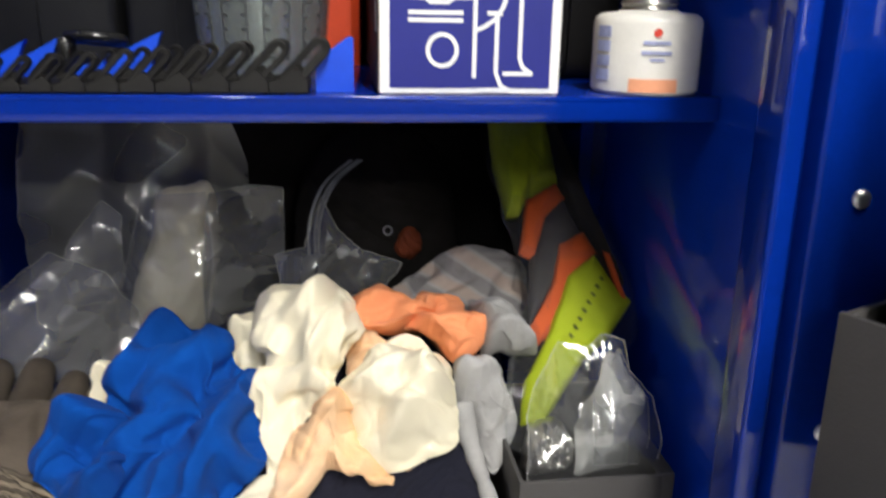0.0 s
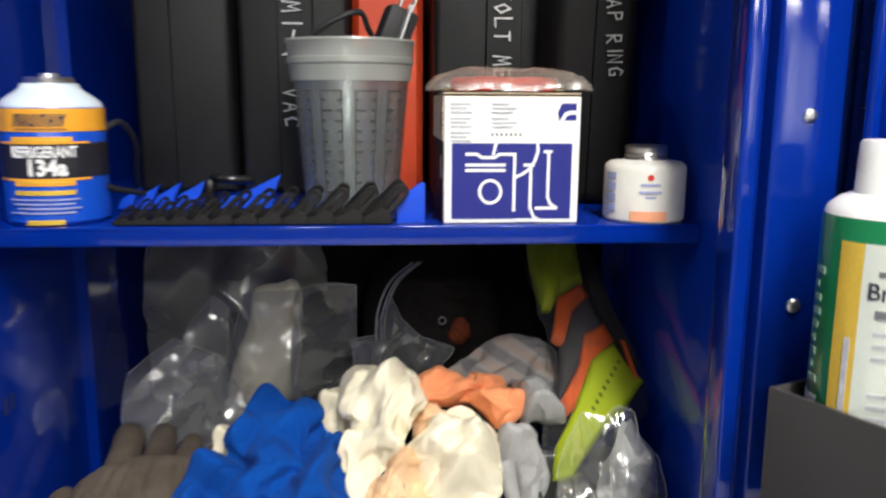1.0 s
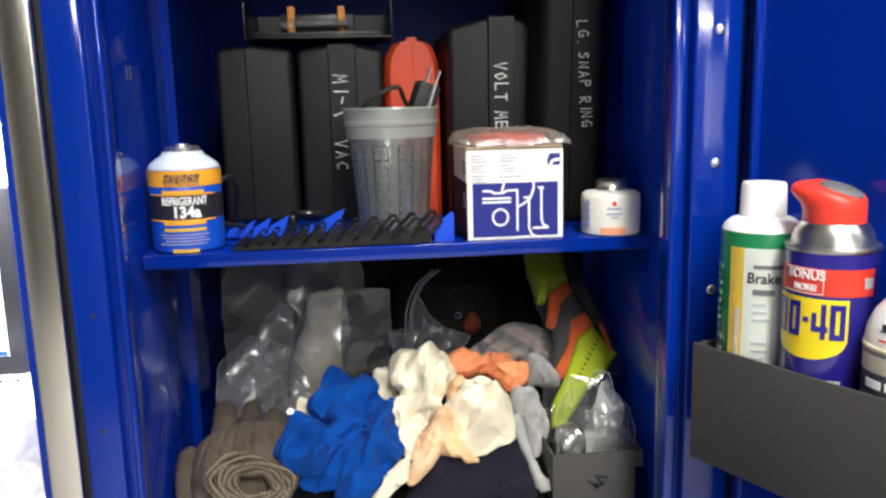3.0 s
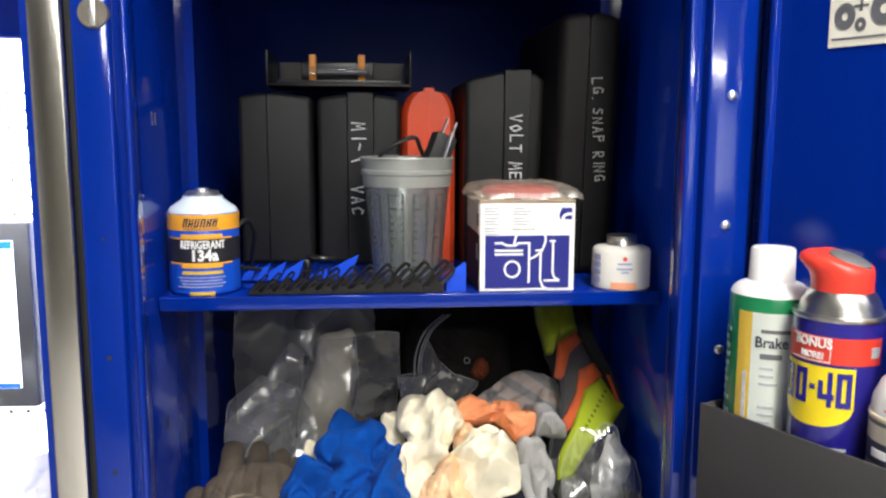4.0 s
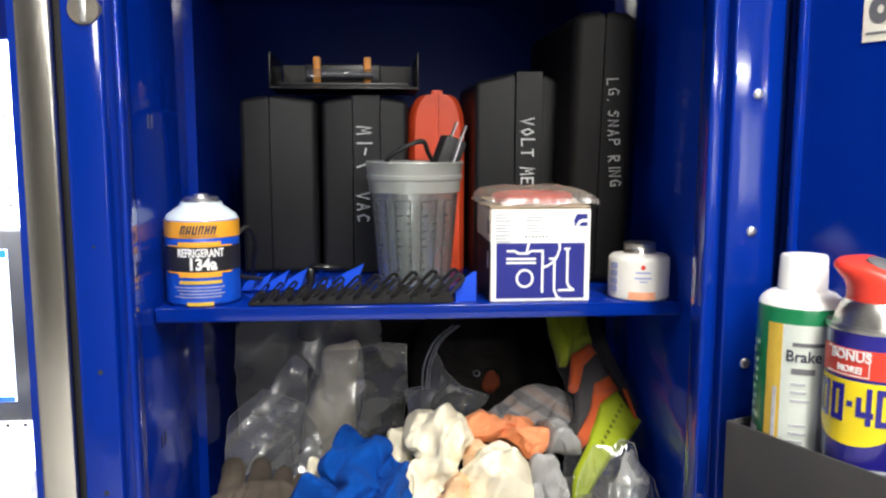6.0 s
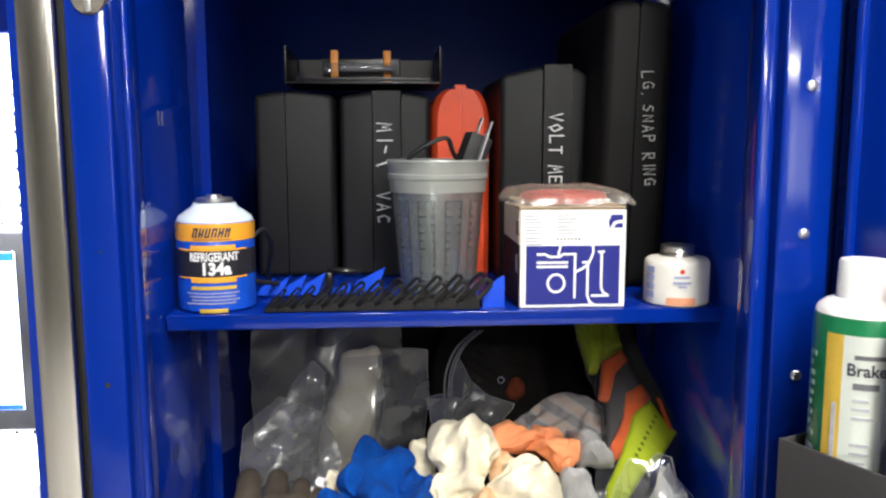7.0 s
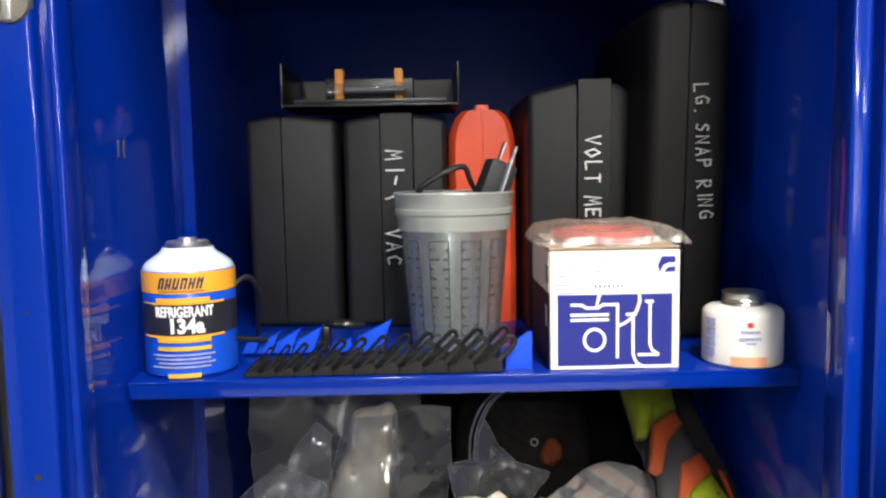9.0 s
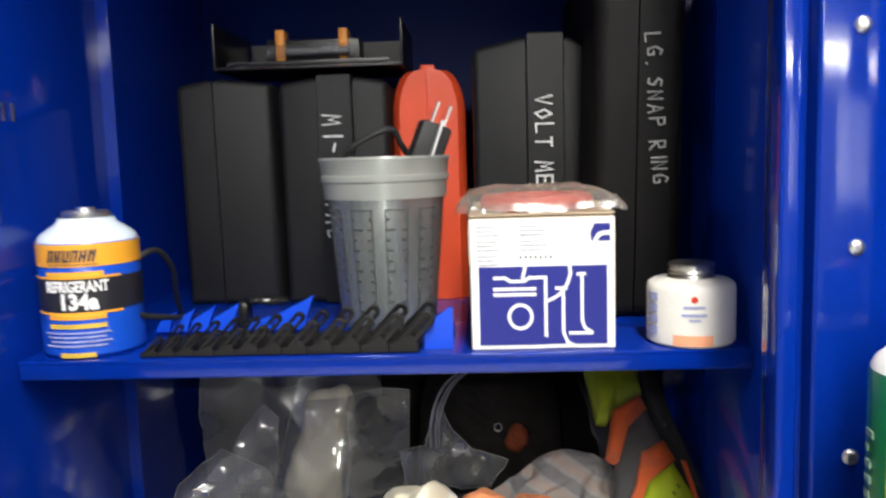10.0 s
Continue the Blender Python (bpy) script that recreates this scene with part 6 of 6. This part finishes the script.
part("fitting", heap([(0.056, 1.205), (0.060, 1.235), (0.080, 1.240), (0.090, 1.210)], 0.530, 1.25, 0.2, 0.014, 0.008, 60, 20, 107, 20, 60), BARE, bag, "metal fittings")

# clear bags along the back
bags = thing("poly_bag", pose(-0.29, 0.75, 1.14), "large clear poly bag slumped against the back", "bag", "clear plastic bags")
b, edge = crinkle([(-0.345, 1.405), (-0.262, 1.415), (-0.165, 1.405), (-0.150, 1.36), (-0.160, 1.205), (-0.30, 1.19), (-0.350, 1.215), (-0.350, 1.31)], 0.812, 1.30, 0.06, 0.006, 111, 16, 0.22, 64, 75, hem=0.0003)
part("film", b, HAZY_BAG, bags)
part("hem", edge, MILKY_BAG, bags)
bags = thing("poly_bag", pose(-0.27, 0.73, 1.14), "folded upright corner of a clear poly bag", "bag", "clear plastic bags")
b, edge = crinkle([(-0.300, 1.290), (-0.288, 1.318), (-0.264, 1.345), (-0.248, 1.332), (-0.250, 1.29), (-0.262, 1.255), (-0.295, 1.255)], 0.745, 1.30, 0.15, 0.006, 112, 14, 0.45, 44, 70, hem=0.0003)
part("film", b, CLEAR_BAG, bags)
part("hem", edge, MILKY_BAG, bags)
bags = thing("poly_bag", pose(-0.29, 0.67, 1.14), "crumpled clear poly bag with milky folds", "bag", "clear plastic bags")
b, edge = crinkle([(-0.344, 1.276), (-0.318, 1.297), (-0.302, 1.309), (-0.272, 1.300), (-0.252, 1.292), (-0.236, 1.262), (-0.228, 1.235), (-0.236, 1.18), (-0.280, 1.150), (-0.346, 1.150)], 0.705, 1.27, 0.35, 0.010, 113, 26, 0.42, 80, 30, hem=0.0003)
part("film", b, CLEAR_BAG, bags)
part("hem", edge, MILKY_BAG, bags)
bags = thing("poly_bag", pose(-0.2, 0.80, 1.14), "clear bag round an ivory foam roll", "bag", "clear plastic bags")
b = heap([(-0.230, 1.338), (-0.205, 1.346), (-0.180, 1.344), (-0.178, 1.27), (-0.196, 1.205), (-0.240, 1.165), (-0.262, 1.20), (-0.257, 1.25), (-0.238, 1.30)], 0.800, 1.28, 0.05, 0.024, 0.006, 26, 75, 116, 24, 90)
part("roll", b, ROLL, bags, "ivory foam roll")
b, edge = crinkle([(-0.234, 1.346), (-0.178, 1.352), (-0.174, 1.29), (-0.188, 1.21), (-0.240, 1.17), (-0.262, 1.24)], 0.750, 1.28, 0.05, 0.008, 115, 14, 0.28, 56, 65, hem=0.0003)
part("film", b, THIN_BAG, bags)
part("hem", edge, MILKY_BAG, bags)
bags = thing("poly_bag", pose(-0.15, 0.80, 1.14), "clear bag of dark parts behind the clothes", "bag", "clear plastic bags")
b, edge = crinkle([(-0.182, 1.342), (-0.145, 1.348), (-0.116, 1.345), (-0.116, 1.29), (-0.125, 1.22), (-0.185, 1.20), (-0.186, 1.29)], 0.775, 1.28, 0.10, 0.010, 127, 18, 0.55, 64, 10, hem=0.0003)
part("film", b, CLEAR_BAG, bags)
part("hem", edge, MILKY_BAG, bags)
part("contents", heap([(-0.178, 1.32), (-0.125, 1.32), (-0.122, 1.22), (-0.178, 1.20)], 0.815, 1.28, 0.05, 0.02, 0.008, 24, 10, 118, 20, 60), CASE_DARK, bags)
bags = thing("poly_bag", pose(-0.06, 0.72, 1.14), "small crumpled clear bag beside the black bag", "bag", "clear plastic bags")
b, edge = crinkle([(-0.122, 1.300), (-0.096, 1.306), (-0.080, 1.350), (-0.066, 1.322), (-0.045, 1.304), (-0.010, 1.292), (-0.030, 1.265), (-0.112, 1.262)], 0.722, 1.28, 0.15, 0.008, 119, 18, 0.50, 60, 60, hem=0.0003)
part("film", b, CLEAR_BAG, bags)
part("hem", edge, MILKY_BAG, bags)

# black bag with piping and an orange tag at the back
pack = thing("black_backpack", pose(-0.03, 0.80, 1.14), "black fabric bag with pale piping and orange tag", "bag")
part("body", heap([(-0.109, 1.286), (-0.094, 1.354), (-0.049, 1.396), (0.009, 1.391), (0.045, 1.344), (0.056, 1.255), (0.040, 1.150), (-0.096, 1.150)], 0.848, 1.265, 0.05, 0.05, 0.010, 14, 30, 121, 40, 130), BLACK_CLOTH, pack)
for dx, r in ((0.0, 0.0013), (0.006, 0.0011), (0.0095, 0.0011)):
    b = tube(smooth_loop([(-0.094 + dx, 0.803, 1.276), (-0.092 + dx, 0.799, 1.312), (-0.078 + dx, 0.796, 1.347), (-0.052 + dx, 0.796, 1.370)], 30, False), r)
    part("piping", b, GREY_INK, pack)
b = heap([(-0.012, 1.286), (-0.002, 1.305), (0.011, 1.299), (0.013, 1.282), (-0.002, 1.274)], 0.793, 1.286, 0.1, 0.008, 0.004, 60, 30, 123, 16, 60)
part("tag", b, mat("faded_orange_webbing", (0.26, 0.055, 0.018), 0.7, 0, 0.2, 60, 0.3), pack, "orange tag")
b = lathe([(0.004 + 0.0008 * math.cos(a), 0.0008 * math.sin(a)) for a in [2 * math.pi * k / 8 for k in range(9)]], 20)
b.transform(pose(-0.019, 0.790, 1.303, 80))
part("ring", b, CHROME, pack)
# plain dark box and creased dark sheet, added to fill the back
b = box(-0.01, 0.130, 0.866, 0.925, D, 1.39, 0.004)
tagged(part("dark_filler_box", b, CASE_DARK), "plain dark box added at the back", "carton")
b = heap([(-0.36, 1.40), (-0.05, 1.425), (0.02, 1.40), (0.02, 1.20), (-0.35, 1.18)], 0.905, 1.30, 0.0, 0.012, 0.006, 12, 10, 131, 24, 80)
tagged(part("dark_backing", b, BLACK_CLOTH), "creased dark sheet added along the locker back", "tarp")
